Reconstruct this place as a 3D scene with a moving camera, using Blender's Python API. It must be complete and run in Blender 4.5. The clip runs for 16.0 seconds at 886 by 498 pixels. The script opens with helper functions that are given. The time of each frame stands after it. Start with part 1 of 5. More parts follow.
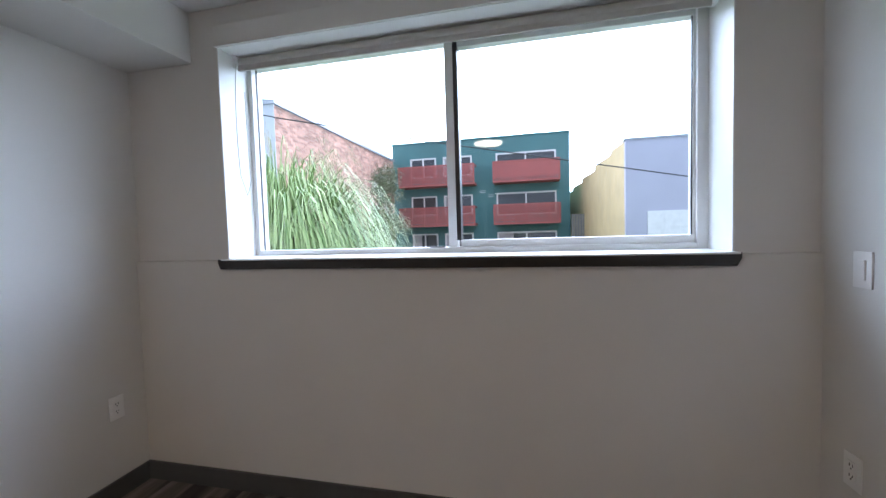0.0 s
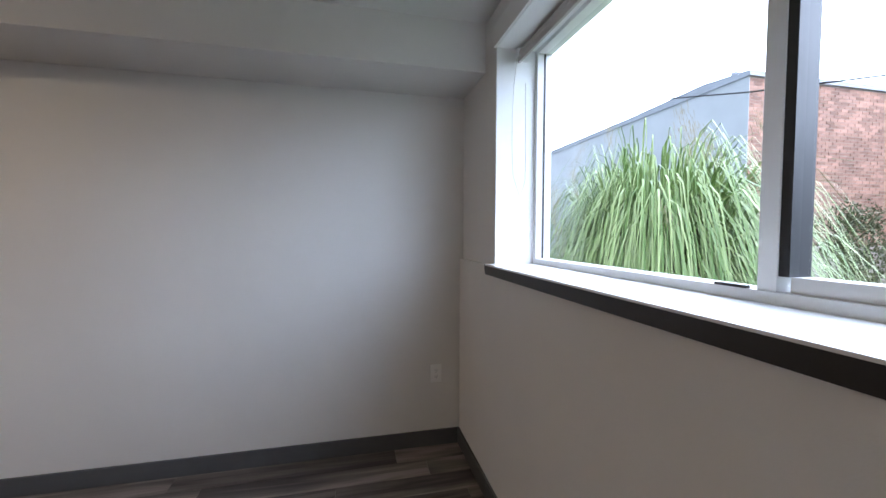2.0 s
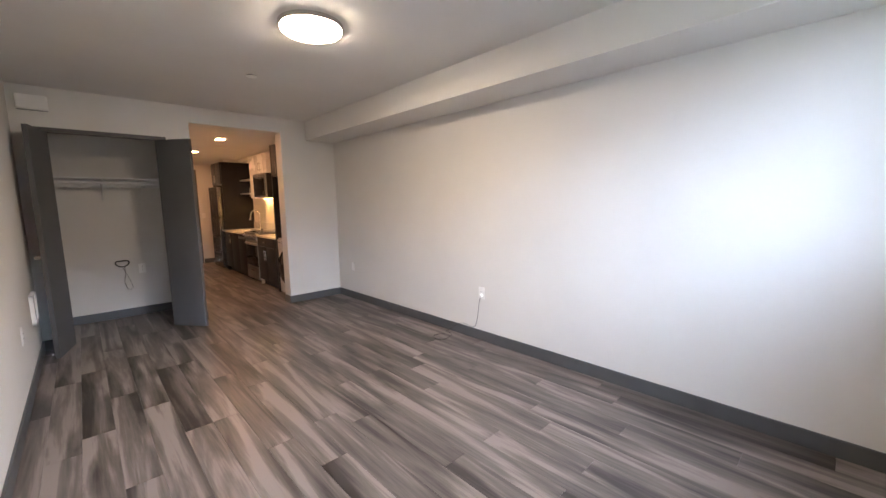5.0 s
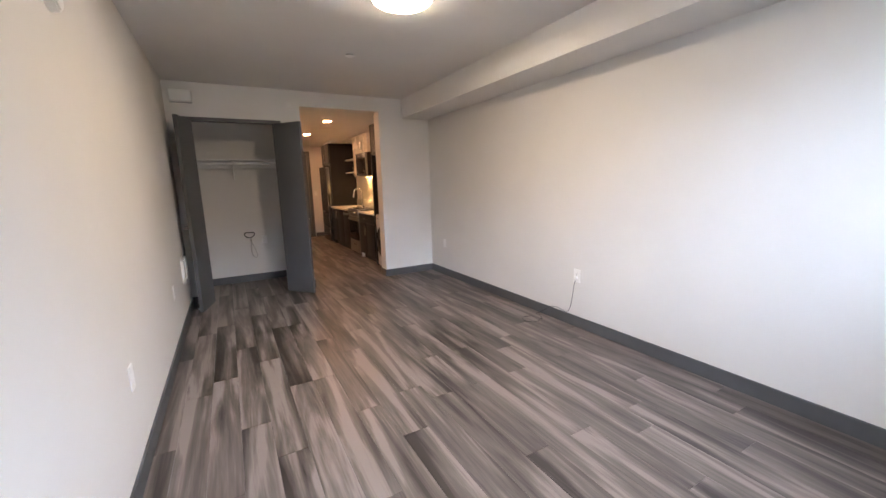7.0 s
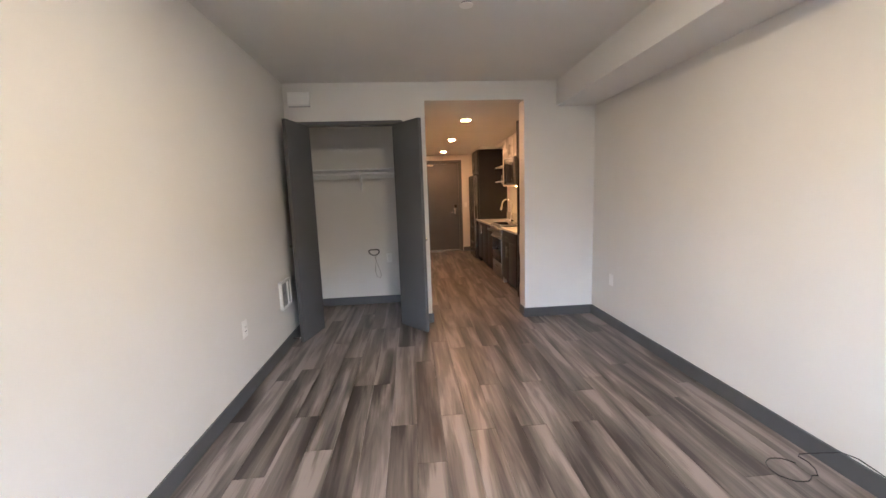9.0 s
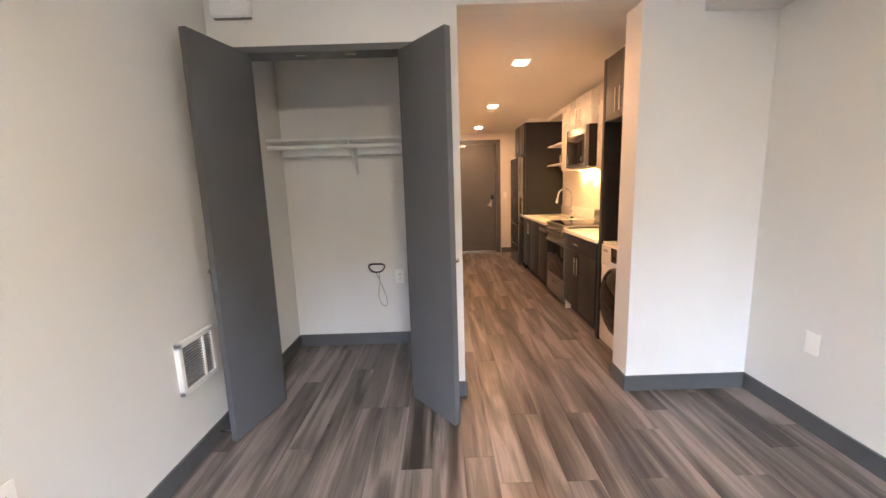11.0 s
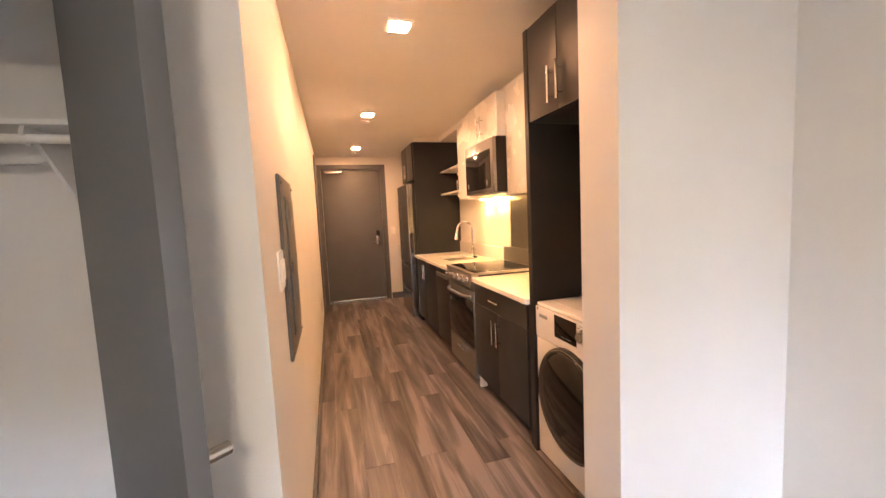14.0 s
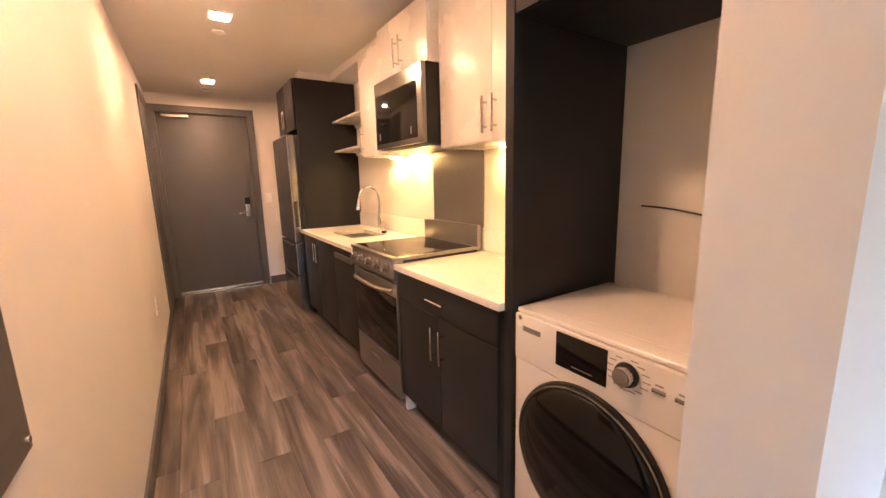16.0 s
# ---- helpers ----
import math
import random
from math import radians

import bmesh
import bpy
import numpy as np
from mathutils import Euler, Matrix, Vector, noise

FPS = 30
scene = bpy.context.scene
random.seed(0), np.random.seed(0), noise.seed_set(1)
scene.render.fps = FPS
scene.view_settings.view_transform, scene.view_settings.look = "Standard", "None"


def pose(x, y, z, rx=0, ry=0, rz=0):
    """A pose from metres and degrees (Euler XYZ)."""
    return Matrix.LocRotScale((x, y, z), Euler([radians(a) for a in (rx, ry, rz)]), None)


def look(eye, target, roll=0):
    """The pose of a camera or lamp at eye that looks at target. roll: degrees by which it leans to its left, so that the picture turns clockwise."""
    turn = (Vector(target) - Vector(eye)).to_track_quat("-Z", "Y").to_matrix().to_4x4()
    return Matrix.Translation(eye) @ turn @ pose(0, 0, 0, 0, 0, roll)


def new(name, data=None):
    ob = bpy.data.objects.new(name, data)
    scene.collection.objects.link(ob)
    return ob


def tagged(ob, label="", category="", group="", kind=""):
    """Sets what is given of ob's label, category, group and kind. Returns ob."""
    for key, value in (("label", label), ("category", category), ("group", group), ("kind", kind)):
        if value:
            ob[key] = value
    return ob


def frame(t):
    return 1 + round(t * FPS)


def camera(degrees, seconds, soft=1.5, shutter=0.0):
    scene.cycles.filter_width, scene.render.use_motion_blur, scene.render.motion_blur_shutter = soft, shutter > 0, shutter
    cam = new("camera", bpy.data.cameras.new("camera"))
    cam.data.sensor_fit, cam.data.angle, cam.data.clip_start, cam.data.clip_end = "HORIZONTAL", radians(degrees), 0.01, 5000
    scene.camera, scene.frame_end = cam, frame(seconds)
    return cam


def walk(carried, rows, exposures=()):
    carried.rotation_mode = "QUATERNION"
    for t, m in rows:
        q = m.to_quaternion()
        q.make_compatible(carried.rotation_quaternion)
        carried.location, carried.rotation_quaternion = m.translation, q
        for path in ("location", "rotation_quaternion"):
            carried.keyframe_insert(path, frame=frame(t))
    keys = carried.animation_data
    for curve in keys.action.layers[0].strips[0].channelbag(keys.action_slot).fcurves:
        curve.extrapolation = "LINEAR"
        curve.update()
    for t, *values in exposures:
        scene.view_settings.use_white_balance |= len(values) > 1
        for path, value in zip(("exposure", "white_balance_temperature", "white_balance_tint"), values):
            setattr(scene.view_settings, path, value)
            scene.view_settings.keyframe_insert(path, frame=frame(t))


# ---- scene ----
cam = camera(98.3, 16.0)
PATH = [
    (0, (0.338, 0.797, 1.333), (-0.101, 2.746, 1.234), -1.7),
    (0.5, (0.479, 1.055, 1.355), (-0.225, 2.924, 1.256), -1.5),
    (1, (0.509, 1.378, 1.346), (-0.45, 3.131, 1.253), -2.0),
    (1.5, (0.521, 1.648, 1.352), (-1.071, 2.854, 1.296), -1.8),
    (2, (0.631, 1.798, 1.372), (-1.315, 2.251, 1.289), 0.2),
    (2.5, (0.77, 1.869, 1.385), (-1.196, 1.525, 1.267), -0.9),
    (3, (0.936, 1.913, 1.369), (-0.833, 0.991, 1.23), -1.5),
    (3.5, (0.994, 1.969, 1.387), (-0.467, 0.611, 1.24), -1.6),
    (3.7, (1.02, 1.974, 1.376), (-0.315, 0.492, 1.229), -1.3),
    (5.8, (0.991, 2.038, 1.362), (-0.46, 0.709, 1.004), -2.2),
    (6, (0.944, 2.077, 1.353), (-0.56, 0.808, 0.995), -2.2),
    (6.5, (0.948, 2.084, 1.33), (-0.415, 0.663, 0.982), -2.1),
    (7, (0.909, 1.932, 1.342), (-0.044, 0.209, 0.994), -1.6),
    (7.5, (0.749, 1.658, 1.338), (-0.001, -0.168, 1.017), -2.4),
    (8, (0.51, 1.404, 1.327), (-0.017, -0.5, 1.017), -2.6),
    (8.5, (0.263, 1.153, 1.356), (-0.026, -0.803, 1.06), -2.0),
    (9, (0.194, 0.766, 1.348), (0.04, -1.209, 1.074), -2.0),
    (9.5, (0.132, 0.362, 1.307), (0.066, -1.617, 1.026), -2.4),
    (10, (0.11, -0.081, 1.334), (0.088, -2.06, 1.041), -2.8),
    (10.2, (0.119, -0.254, 1.338), (0.099, -2.233, 1.046), -2.6),
    (12.3, (0.18, -1.743, 1.283), (0.188, -3.707, 0.907), -1.0),
    (12.5, (0.194, -1.774, 1.286), (0.16, -3.741, 0.927), -1.1),
    (13, (0.158, -1.804, 1.311), (-0.028, -3.779, 1.057), -2.2),
    (13.5, (0.015, -1.973, 1.305), (-0.403, -3.917, 1.099), -2.8),
    (14, (-0.143, -2.242, 1.326), (-0.696, -4.156, 1.151), -2.7),
    (14.5, (-0.188, -2.523, 1.314), (-0.879, -4.391, 1.134), -2.4),
    (15, (-0.2, -2.772, 1.316), (-0.976, -4.599, 1.077), -2.3),
    (15.5, (-0.258, -2.968, 1.294), (-1.158, -4.731, 1.002), -1.9),
    (16, (-0.262, -3.112, 1.281), (-1.338, -4.762, 0.93), -1.4),
]
EXPOSURES = [(0.0, -0.15, 6250, 13), (1.0, -0.25, 6250, 13), (2.0, -0.3, 6450, 14), (2.5, 0.03, 6800, 14), (3.0, 0.5, 6500, 14),
             (3.7, 0.9, 6500, 14), (6.0, 1.17, 6500, 14), (7.0, 1.17, 6500, 14), (8.5, 1.35, 6400, 12), (10.0, 1.88, 6200, 9),
             (12.5, 2.58, 6200, 9), (13.5, 2.48, 6400, 11), (14.5, 2.22, 6500, 14), (15.5, 2.12, 6450, 12), (16.0, 2.25, 5700, 11)]
walk(cam, [(t, look(eye, target, roll)) for t, eye, target, roll in PATH], EXPOSURES)
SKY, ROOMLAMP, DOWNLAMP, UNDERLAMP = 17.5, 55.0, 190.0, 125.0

# ---- world and light ----
world = bpy.data.worlds.new("overcast_sky")
scene.world = world
world.use_nodes = True
wn, wl = world.node_tree.nodes, world.node_tree.links
bg = wn["Background"]
sky = wn.new("ShaderNodeTexSky")
sky.sky_type, sky.sun_disc = "NISHITA", False
sky.sun_elevation, sky.sun_rotation = radians(48), radians(0)
dim = wn.new("ShaderNodeMix")
dim.data_type, dim.blend_type = "RGBA", "MULTIPLY"
dim.inputs[0].default_value = 1.0
dim.inputs[7].default_value = (0.09, 0.09, 0.09, 1)
wl.new(sky.outputs[0], dim.inputs[6])
wco = wn.new("ShaderNodeTexCoord")
cloud = wn.new("ShaderNodeTexNoise")
cloud.inputs["Scale"].default_value, cloud.inputs["Detail"].default_value = 2.2, 4
wl.new(wco.outputs["Generated"], cloud.inputs["Vector"])
cramp = wn.new("ShaderNodeValToRGB")
cramp.color_ramp.elements[0].position, cramp.color_ramp.elements[0].color = 0.32, (0.56, 0.71, 0.95, 1)
cramp.color_ramp.elements[1].position, cramp.color_ramp.elements[1].color = 0.68, (0.74, 0.88, 1.06, 1)
wl.new(cloud.outputs["Fac"], cramp.inputs[0])
cover = wn.new("ShaderNodeMix")
cover.data_type = "RGBA"
cover.inputs[0].default_value = 0.88
wl.new(dim.outputs[2], cover.inputs[6])
wl.new(cramp.outputs[0], cover.inputs[7])
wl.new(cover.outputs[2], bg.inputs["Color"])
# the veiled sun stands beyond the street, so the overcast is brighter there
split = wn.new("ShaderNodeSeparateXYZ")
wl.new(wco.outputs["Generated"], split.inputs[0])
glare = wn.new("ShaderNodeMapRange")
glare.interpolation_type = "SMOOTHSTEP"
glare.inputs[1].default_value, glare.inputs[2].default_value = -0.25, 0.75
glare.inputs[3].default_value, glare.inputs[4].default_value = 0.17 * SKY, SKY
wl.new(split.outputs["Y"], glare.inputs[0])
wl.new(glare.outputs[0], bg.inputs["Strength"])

sun = new("sun", bpy.data.lights.new("sun", "SUN"))
sun.data.energy, sun.data.angle, sun.data.color = 0.6, radians(25), (1, 0.96, 0.9)
sun.matrix_world = look((2, 12, 14), (0, 0, 0))



# ---- materials ----
MATS = {}


def material(name, color, rough=0.5, metal=0.0, vary=0.06, scale=6.0, bump=0.0, bump_scale=60.0, coat=0.0, spec=0.5, per_object=0.0):
    if name in MATS:
        return MATS[name]
    m = bpy.data.materials.new(name)
    m.use_nodes = True
    n, l = m.node_tree.nodes, m.node_tree.links
    b = n["Principled BSDF"]
    b.inputs["Roughness"].default_value, b.inputs["Metallic"].default_value = rough, metal
    b.inputs["Coat Weight"].default_value = coat
    b.inputs["Specular IOR Level"].default_value = spec
    geo = n.new("ShaderNodeNewGeometry")
    tex = n.new("ShaderNodeTexNoise")
    tex.inputs["Scale"].default_value, tex.inputs["Detail"].default_value = scale, 6
    l.new(geo.outputs["Position"], tex.inputs["Vector"])
    ramp = n.new("ShaderNodeMapRange")
    ramp.inputs[1].default_value, ramp.inputs[2].default_value = 0.3, 0.7
    ramp.inputs[3].default_value, ramp.inputs[4].default_value = 1 - vary, 1 + vary
    l.new(tex.outputs["Fac"], ramp.inputs[0])
    mul = n.new("ShaderNodeVectorMath")
    mul.operation = "SCALE"
    mul.inputs[0].default_value = color
    l.new(ramp.outputs[0], mul.inputs["Scale"])
    last = mul.outputs[0]
    if per_object:
        info = n.new("ShaderNodeObjectInfo")
        r2 = n.new("ShaderNodeMapRange")
        r2.inputs[3].default_value, r2.inputs[4].default_value = 1 - per_object, 1 + per_object
        l.new(info.outputs["Random"], r2.inputs[0])
        m2 = n.new("ShaderNodeVectorMath")
        m2.operation = "SCALE"
        l.new(last, m2.inputs[0])
        l.new(r2.outputs[0], m2.inputs["Scale"])
        last = m2.outputs[0]
    l.new(last, b.inputs["Base Color"])
    rr = n.new("ShaderNodeMapRange")
    rr.inputs[3].default_value, rr.inputs[4].default_value = max(0.02, rough * 0.85), min(1, rough * 1.15)
    l.new(tex.outputs["Fac"], rr.inputs[0])
    l.new(rr.outputs[0], b.inputs["Roughness"])
    if bump:
        t2 = n.new("ShaderNodeTexNoise")
        t2.inputs["Scale"].default_value, t2.inputs["Detail"].default_value = bump_scale, 3
        l.new(geo.outputs["Position"], t2.inputs["Vector"])
        bp = n.new("ShaderNodeBump")
        bp.inputs["Strength"].default_value, bp.inputs["Distance"].default_value = bump, 0.004
        l.new(t2.outputs["Fac"], bp.inputs["Height"])
        l.new(bp.outputs[0], b.inputs["Normal"])
    MATS[name] = m
    return m


def brushed(name, color, rough, axis):
    """Brushed metal: streaks along one axis."""
    m = material(name, color, rough, 1.0, 0.04)
    n, l = m.node_tree.nodes, m.node_tree.links
    b = n["Principled BSDF"]
    geo = n.new("ShaderNodeNewGeometry")
    sc = n.new("ShaderNodeVectorMath")
    sc.operation = "MULTIPLY"
    sc.inputs[1].default_value = [3 if i == axis else 260 for i in range(3)]
    l.new(geo.outputs["Position"], sc.inputs[0])
    t = n.new("ShaderNodeTexNoise")
    t.inputs["Scale"].default_value = 1.0
    l.new(sc.outputs[0], t.inputs["Vector"])
    bp = n.new("ShaderNodeBump")
    bp.inputs["Strength"].default_value, bp.inputs["Distance"].default_value = 0.12, 0.001
    l.new(t.outputs["Fac"], bp.inputs["Height"])
    l.new(bp.outputs[0], b.inputs["Normal"])
    return m


def plank_material():
    m = bpy.data.materials.new("vinyl_plank")
    m.use_nodes = True
    n, l = m.node_tree.nodes, m.node_tree.links
    b = n["Principled BSDF"]
    geo, info = n.new("ShaderNodeNewGeometry"), n.new("ShaderNodeObjectInfo")
    off = n.new("ShaderNodeVectorMath")
    off.operation = "SCALE"
    off.inputs[0].default_value = (37.0, 91.0, 13.0)
    l.new(info.outputs["Random"], off.inputs["Scale"])
    add = n.new("ShaderNodeVectorMath")
    l.new(geo.outputs["Position"], add.inputs[0])
    l.new(off.outputs[0], add.inputs[1])

    def noise_at(sx, sy, detail, dist):
        s = n.new("ShaderNodeVectorMath")
        s.operation = "MULTIPLY"
        s.inputs[1].default_value = (sx, sy, 1)
        l.new(add.outputs[0], s.inputs[0])
        t = n.new("ShaderNodeTexNoise")
        t.inputs["Scale"].default_value, t.inputs["Detail"].default_value, t.inputs["Distortion"].default_value = 1.0, detail, dist
        l.new(s.outputs[0], t.inputs["Vector"])
        return t

    streak, grain, cloudy = noise_at(9, 0.7, 5, 1.0), noise_at(85, 3.5, 4, 0.7), noise_at(4, 0.8, 3, 0.6)
    mix = n.new("ShaderNodeMath")
    mix.operation = "MULTIPLY_ADD"
    l.new(grain.outputs["Fac"], mix.inputs[0])
    mix.inputs[1].default_value = 0.22
    l.new(streak.outputs["Fac"], mix.inputs[2])
    mix2 = n.new("ShaderNodeMath")
    mix2.operation = "MULTIPLY_ADD"
    l.new(cloudy.outputs["Fac"], mix2.inputs[0])
    mix2.inputs[1].default_value = 0.42
    l.new(mix.outputs[0], mix2.inputs[2])
    tone = n.new("ShaderNodeMath")
    tone.operation = "MULTIPLY_ADD"
    l.new(info.outputs["Random"], tone.inputs[0])
    tone.inputs[1].default_value = 0.09
    l.new(mix2.outputs[0], tone.inputs[2])
    ramp = n.new("ShaderNodeValToRGB")
    e = ramp.color_ramp.elements
    e[0].position, e[0].color = 0.70, (0.034, 0.028, 0.026, 1)
    e[1].position, e[1].color = 1.12, (0.250, 0.211, 0.192, 1)
    mid = e.new(0.90)
    mid.color = (0.143, 0.119, 0.107, 1)
    e[2].position = 1.0
    shift = n.new("ShaderNodeMath")
    shift.operation = "SUBTRACT"
    l.new(tone.outputs[0], shift.inputs[0])
    shift.inputs[1].default_value = 0.0
    l.new(shift.outputs[0], ramp.inputs[0])
    l.new(ramp.outputs[0], b.inputs["Base Color"])
    rr = n.new("ShaderNodeMapRange")
    rr.inputs[3].default_value, rr.inputs[4].default_value = 0.30, 0.44
    l.new(grain.outputs["Fac"], rr.inputs[0])
    l.new(rr.outputs[0], b.inputs["Roughness"])
    bp = n.new("ShaderNodeBump")
    bp.inputs["Strength"].default_value, bp.inputs["Distance"].default_value = 0.25, 0.001
    l.new(grain.outputs["Fac"], bp.inputs["Height"])
    l.new(bp.outputs[0], b.inputs["Normal"])
    return m


def glass_material(name, tint):
    """Thin window glass: tinted see-through with a mirror share by Fresnel."""
    m = bpy.data.materials.new(name)
    m.use_nodes = True
    n, l = m.node_tree.nodes, m.node_tree.links
    n.remove(n["Principled BSDF"])
    clear, gloss = n.new("ShaderNodeBsdfTransparent"), n.new("ShaderNodeBsdfGlossy")
    clear.inputs["Color"].default_value = (*tint, 1)
    gloss.inputs["Roughness"].default_value = 0.0
    fres = n.new("ShaderNodeFresnel")
    fres.inputs["IOR"].default_value = 1.45
    mix = n.new("ShaderNodeMixShader")
    l.new(fres.outputs[0], mix.inputs[0])
    l.new(clear.outputs[0], mix.inputs[1])
    l.new(gloss.outputs[0], mix.inputs[2])
    l.new(mix.outputs[0], n["Material Output"].inputs["Surface"])
    return m


def glow_material(name, color, strength):
    m = bpy.data.materials.new(name)
    m.use_nodes = True
    b = m.node_tree.nodes["Principled BSDF"]
    b.inputs["Base Color"].default_value = (0.8, 0.8, 0.8, 1)
    b.inputs["Emission Color"].default_value = (*color, 1)
    b.inputs["Emission Strength"].default_value = strength
    return m


PAINT = material("wall_paint", (0.72, 0.70, 0.67), 0.6, vary=0.03, scale=1.6, bump=0.10, bump_scale=190)
CEIL = material("ceiling_paint", (0.70, 0.685, 0.66), 0.75, vary=0.03, scale=1.5, bump=0.12, bump_scale=150)
BASE = material("grey_trim_paint", (0.085, 0.088, 0.093), 0.42, vary=0.07, scale=9, bump=0.04, bump_scale=80)
DOORGREY = material("grey_door_paint", (0.105, 0.108, 0.115), 0.45, vary=0.06, scale=4, bump=0.06, bump_scale=240)
SILLDARK = material("dark_sill_paint", (0.018, 0.016, 0.016), 0.4, vary=0.12, scale=14)
WHITE = material("white_gloss_paint", (0.80, 0.80, 0.79), 0.35, vary=0.03, scale=5)
VINYL = material("white_vinyl", (0.78, 0.78, 0.77), 0.32, vary=0.03, scale=8)
PLASTIC = material("white_plastic", (0.86, 0.85, 0.83), 0.35, vary=0.02, scale=10)
SLOT = material("dark_slot", (0.02, 0.02, 0.02), 0.5)
SHADEFAB = material("shade_fabric", (0.50, 0.47, 0.44), 0.8, vary=0.05, scale=40, bump=0.1, bump_scale=300)
GASKET = material("black_gasket", (0.015, 0.015, 0.017), 0.4)
PLANK = plank_material()
CABDARK = material("dark_grey_laminate", (0.024, 0.024, 0.026), 0.42, vary=0.06, scale=7, bump=0.03, bump_scale=120, spec=0.22)
CABWHITE = material("white_gloss_laminate", (0.78, 0.76, 0.73), 0.27, vary=0.02, scale=4)
QUARTZ = material("white_quartz", (0.76, 0.75, 0.72), 0.22, vary=0.05, scale=70)
STEEL = brushed("brushed_steel", (0.36, 0.355, 0.35), 0.34, 1)
STEELV = brushed("brushed_steel_dark", (0.33, 0.33, 0.335), 0.24, 2)
NICKEL = material("satin_nickel", (0.58, 0.56, 0.53), 0.25, 1.0, 0.03)
CHROME = material("chrome", (0.75, 0.75, 0.75), 0.08, 1.0, 0.02)
BLACKGLASS = material("black_glass", (0.005, 0.005, 0.0055), 0.07, vary=0.02, spec=0.38)
BLACKPL = material("black_plastic", (0.009, 0.009, 0.0095), 0.38, vary=0.05)
WASHWHITE = material("white_enamel", (0.80, 0.79, 0.78), 0.25, vary=0.015, scale=3, coat=0.3)
PANELGREY = material("grey_panel_enamel", (0.105, 0.105, 0.104), 0.33, vary=0.07, scale=5)
GLASS = glass_material("tinted_window_glass", (0.80, 0.80, 0.81))
MARK = material("grey_print", (0.25, 0.25, 0.26), 0.5)
CORD = material("white_cord", (0.62, 0.60, 0.56), 0.5)


# ---- building helpers ----
BASE_AT = {}


def box(bm, x0, x1, y0, y1, z0, z1, bevel=0.0, segments=2):
    x0, x1, y0, y1, z0, z1 = min(x0, x1), max(x0, x1), min(y0, y1), max(y0, y1), min(z0, z1), max(z0, z1)
    r = bmesh.ops.create_cube(bm, size=1, matrix=Matrix.Translation(((x0 + x1) / 2, (y0 + y1) / 2, (z0 + z1) / 2)) @ Matrix.Diagonal((x1 - x0, y1 - y0, z1 - z0, 1)))
    if bevel:
        edges = list({e for v in r["verts"] for e in v.link_edges})
        bmesh.ops.bevel(bm, geom=edges, offset=bevel, segments=segments, affect="EDGES", profile=0.7)
    return bm


def boxed(*a, **k):
    return box(bmesh.new(), *a, **k)


def cyl(bm, p, q, r, r2=None, seg=20, bevel=0.0):
    p, q = Vector(p), Vector(q)
    d = q - p
    m = Matrix.Translation((p + q) / 2) @ d.to_track_quat("Z", "Y").to_matrix().to_4x4()
    res = bmesh.ops.create_cone(bm, cap_ends=True, segments=seg, radius1=r, radius2=r if r2 is None else r2, depth=d.length, matrix=m)
    if bevel:
        rim = [e for e in {e for v in res["verts"] for e in v.link_edges} if any(len(f.verts) > 4 for f in e.link_faces)]
        bmesh.ops.bevel(bm, geom=rim, offset=bevel, segments=2, affect="EDGES")
    return bm


def tube(bm, pts, r, seg=8):
    """A round tube swept along points."""
    pts = [Vector(p) for p in pts]
    rings = []
    side = None
    for i, p in enumerate(pts):
        d = (pts[min(i + 1, len(pts) - 1)] - pts[max(i - 1, 0)]).normalized()
        if side is None:
            side = d.orthogonal().normalized()
        side = (side - d * side.dot(d)).normalized()
        up = d.cross(side)
        rings.append([bm.verts.new(p + (side * math.cos(2 * math.pi * k / seg) + up * math.sin(2 * math.pi * k / seg)) * r) for k in range(seg)])
    for a, b in zip(rings, rings[1:]):
        for k in range(seg):
            bm.faces.new((a[k], a[(k + 1) % seg], b[(k + 1) % seg], b[k]))
    bm.faces.new(rings[0][::-1])
    bm.faces.new(rings[-1])
    return bm


def extrude_profile(bm, pts, axis, a, b):
    """A prism: a closed outline in the two other axes, from a to b along axis."""
    def place(p, t):
        v = [p[0], p[1]]
        v.insert(axis, t)
        return bm.verts.new(v)
    lo, hi = [place(p, a) for p in pts], [place(p, b) for p in pts]
    n = len(pts)
    for k in range(n):
        bm.faces.new((lo[k], lo[(k + 1) % n], hi[(k + 1) % n], hi[k]))
    bm.faces.new(lo[::-1])
    bm.faces.new(hi)
    bmesh.ops.recalc_face_normals(bm, faces=bm.faces)
    return bm


def mesh_of(name, bm, mat, shift=(0, 0, 0), smooth=False):
    bmesh.ops.translate(bm, verts=bm.verts, vec=-Vector(shift))
    bmesh.ops.recalc_face_normals(bm, faces=bm.faces)
    me = bpy.data.meshes.new(name)
    bm.to_mesh(me)
    bm.free()
    me.materials.append(mat)
    if smooth:
        me.shade_smooth()
        me.set_sharp_from_angle(angle=radians(38))
    return me


def part(name, bm, mat, parent, label="", smooth=True):
    ob = new(name, mesh_of(name, bm, mat, BASE_AT[parent], smooth))
    ob.parent = parent
    BASE_AT[ob] = BASE_AT[parent]
    return tagged(ob, label)


def thing(name, base, label, category, group="", kind=""):
    ob = new(name)
    ob.location = base
    ob.empty_display_size = 0.1
    BASE_AT[ob] = Vector(base)
    return tagged(ob, label, category, group, kind)


def single(name, bm, mat, label, category, group="", kind="", smooth=True):
    ob = new(name, mesh_of(name, bm, mat, (0, 0, 0), smooth))
    BASE_AT[ob] = Vector((0, 0, 0))
    return tagged(ob, label, category, group, kind)


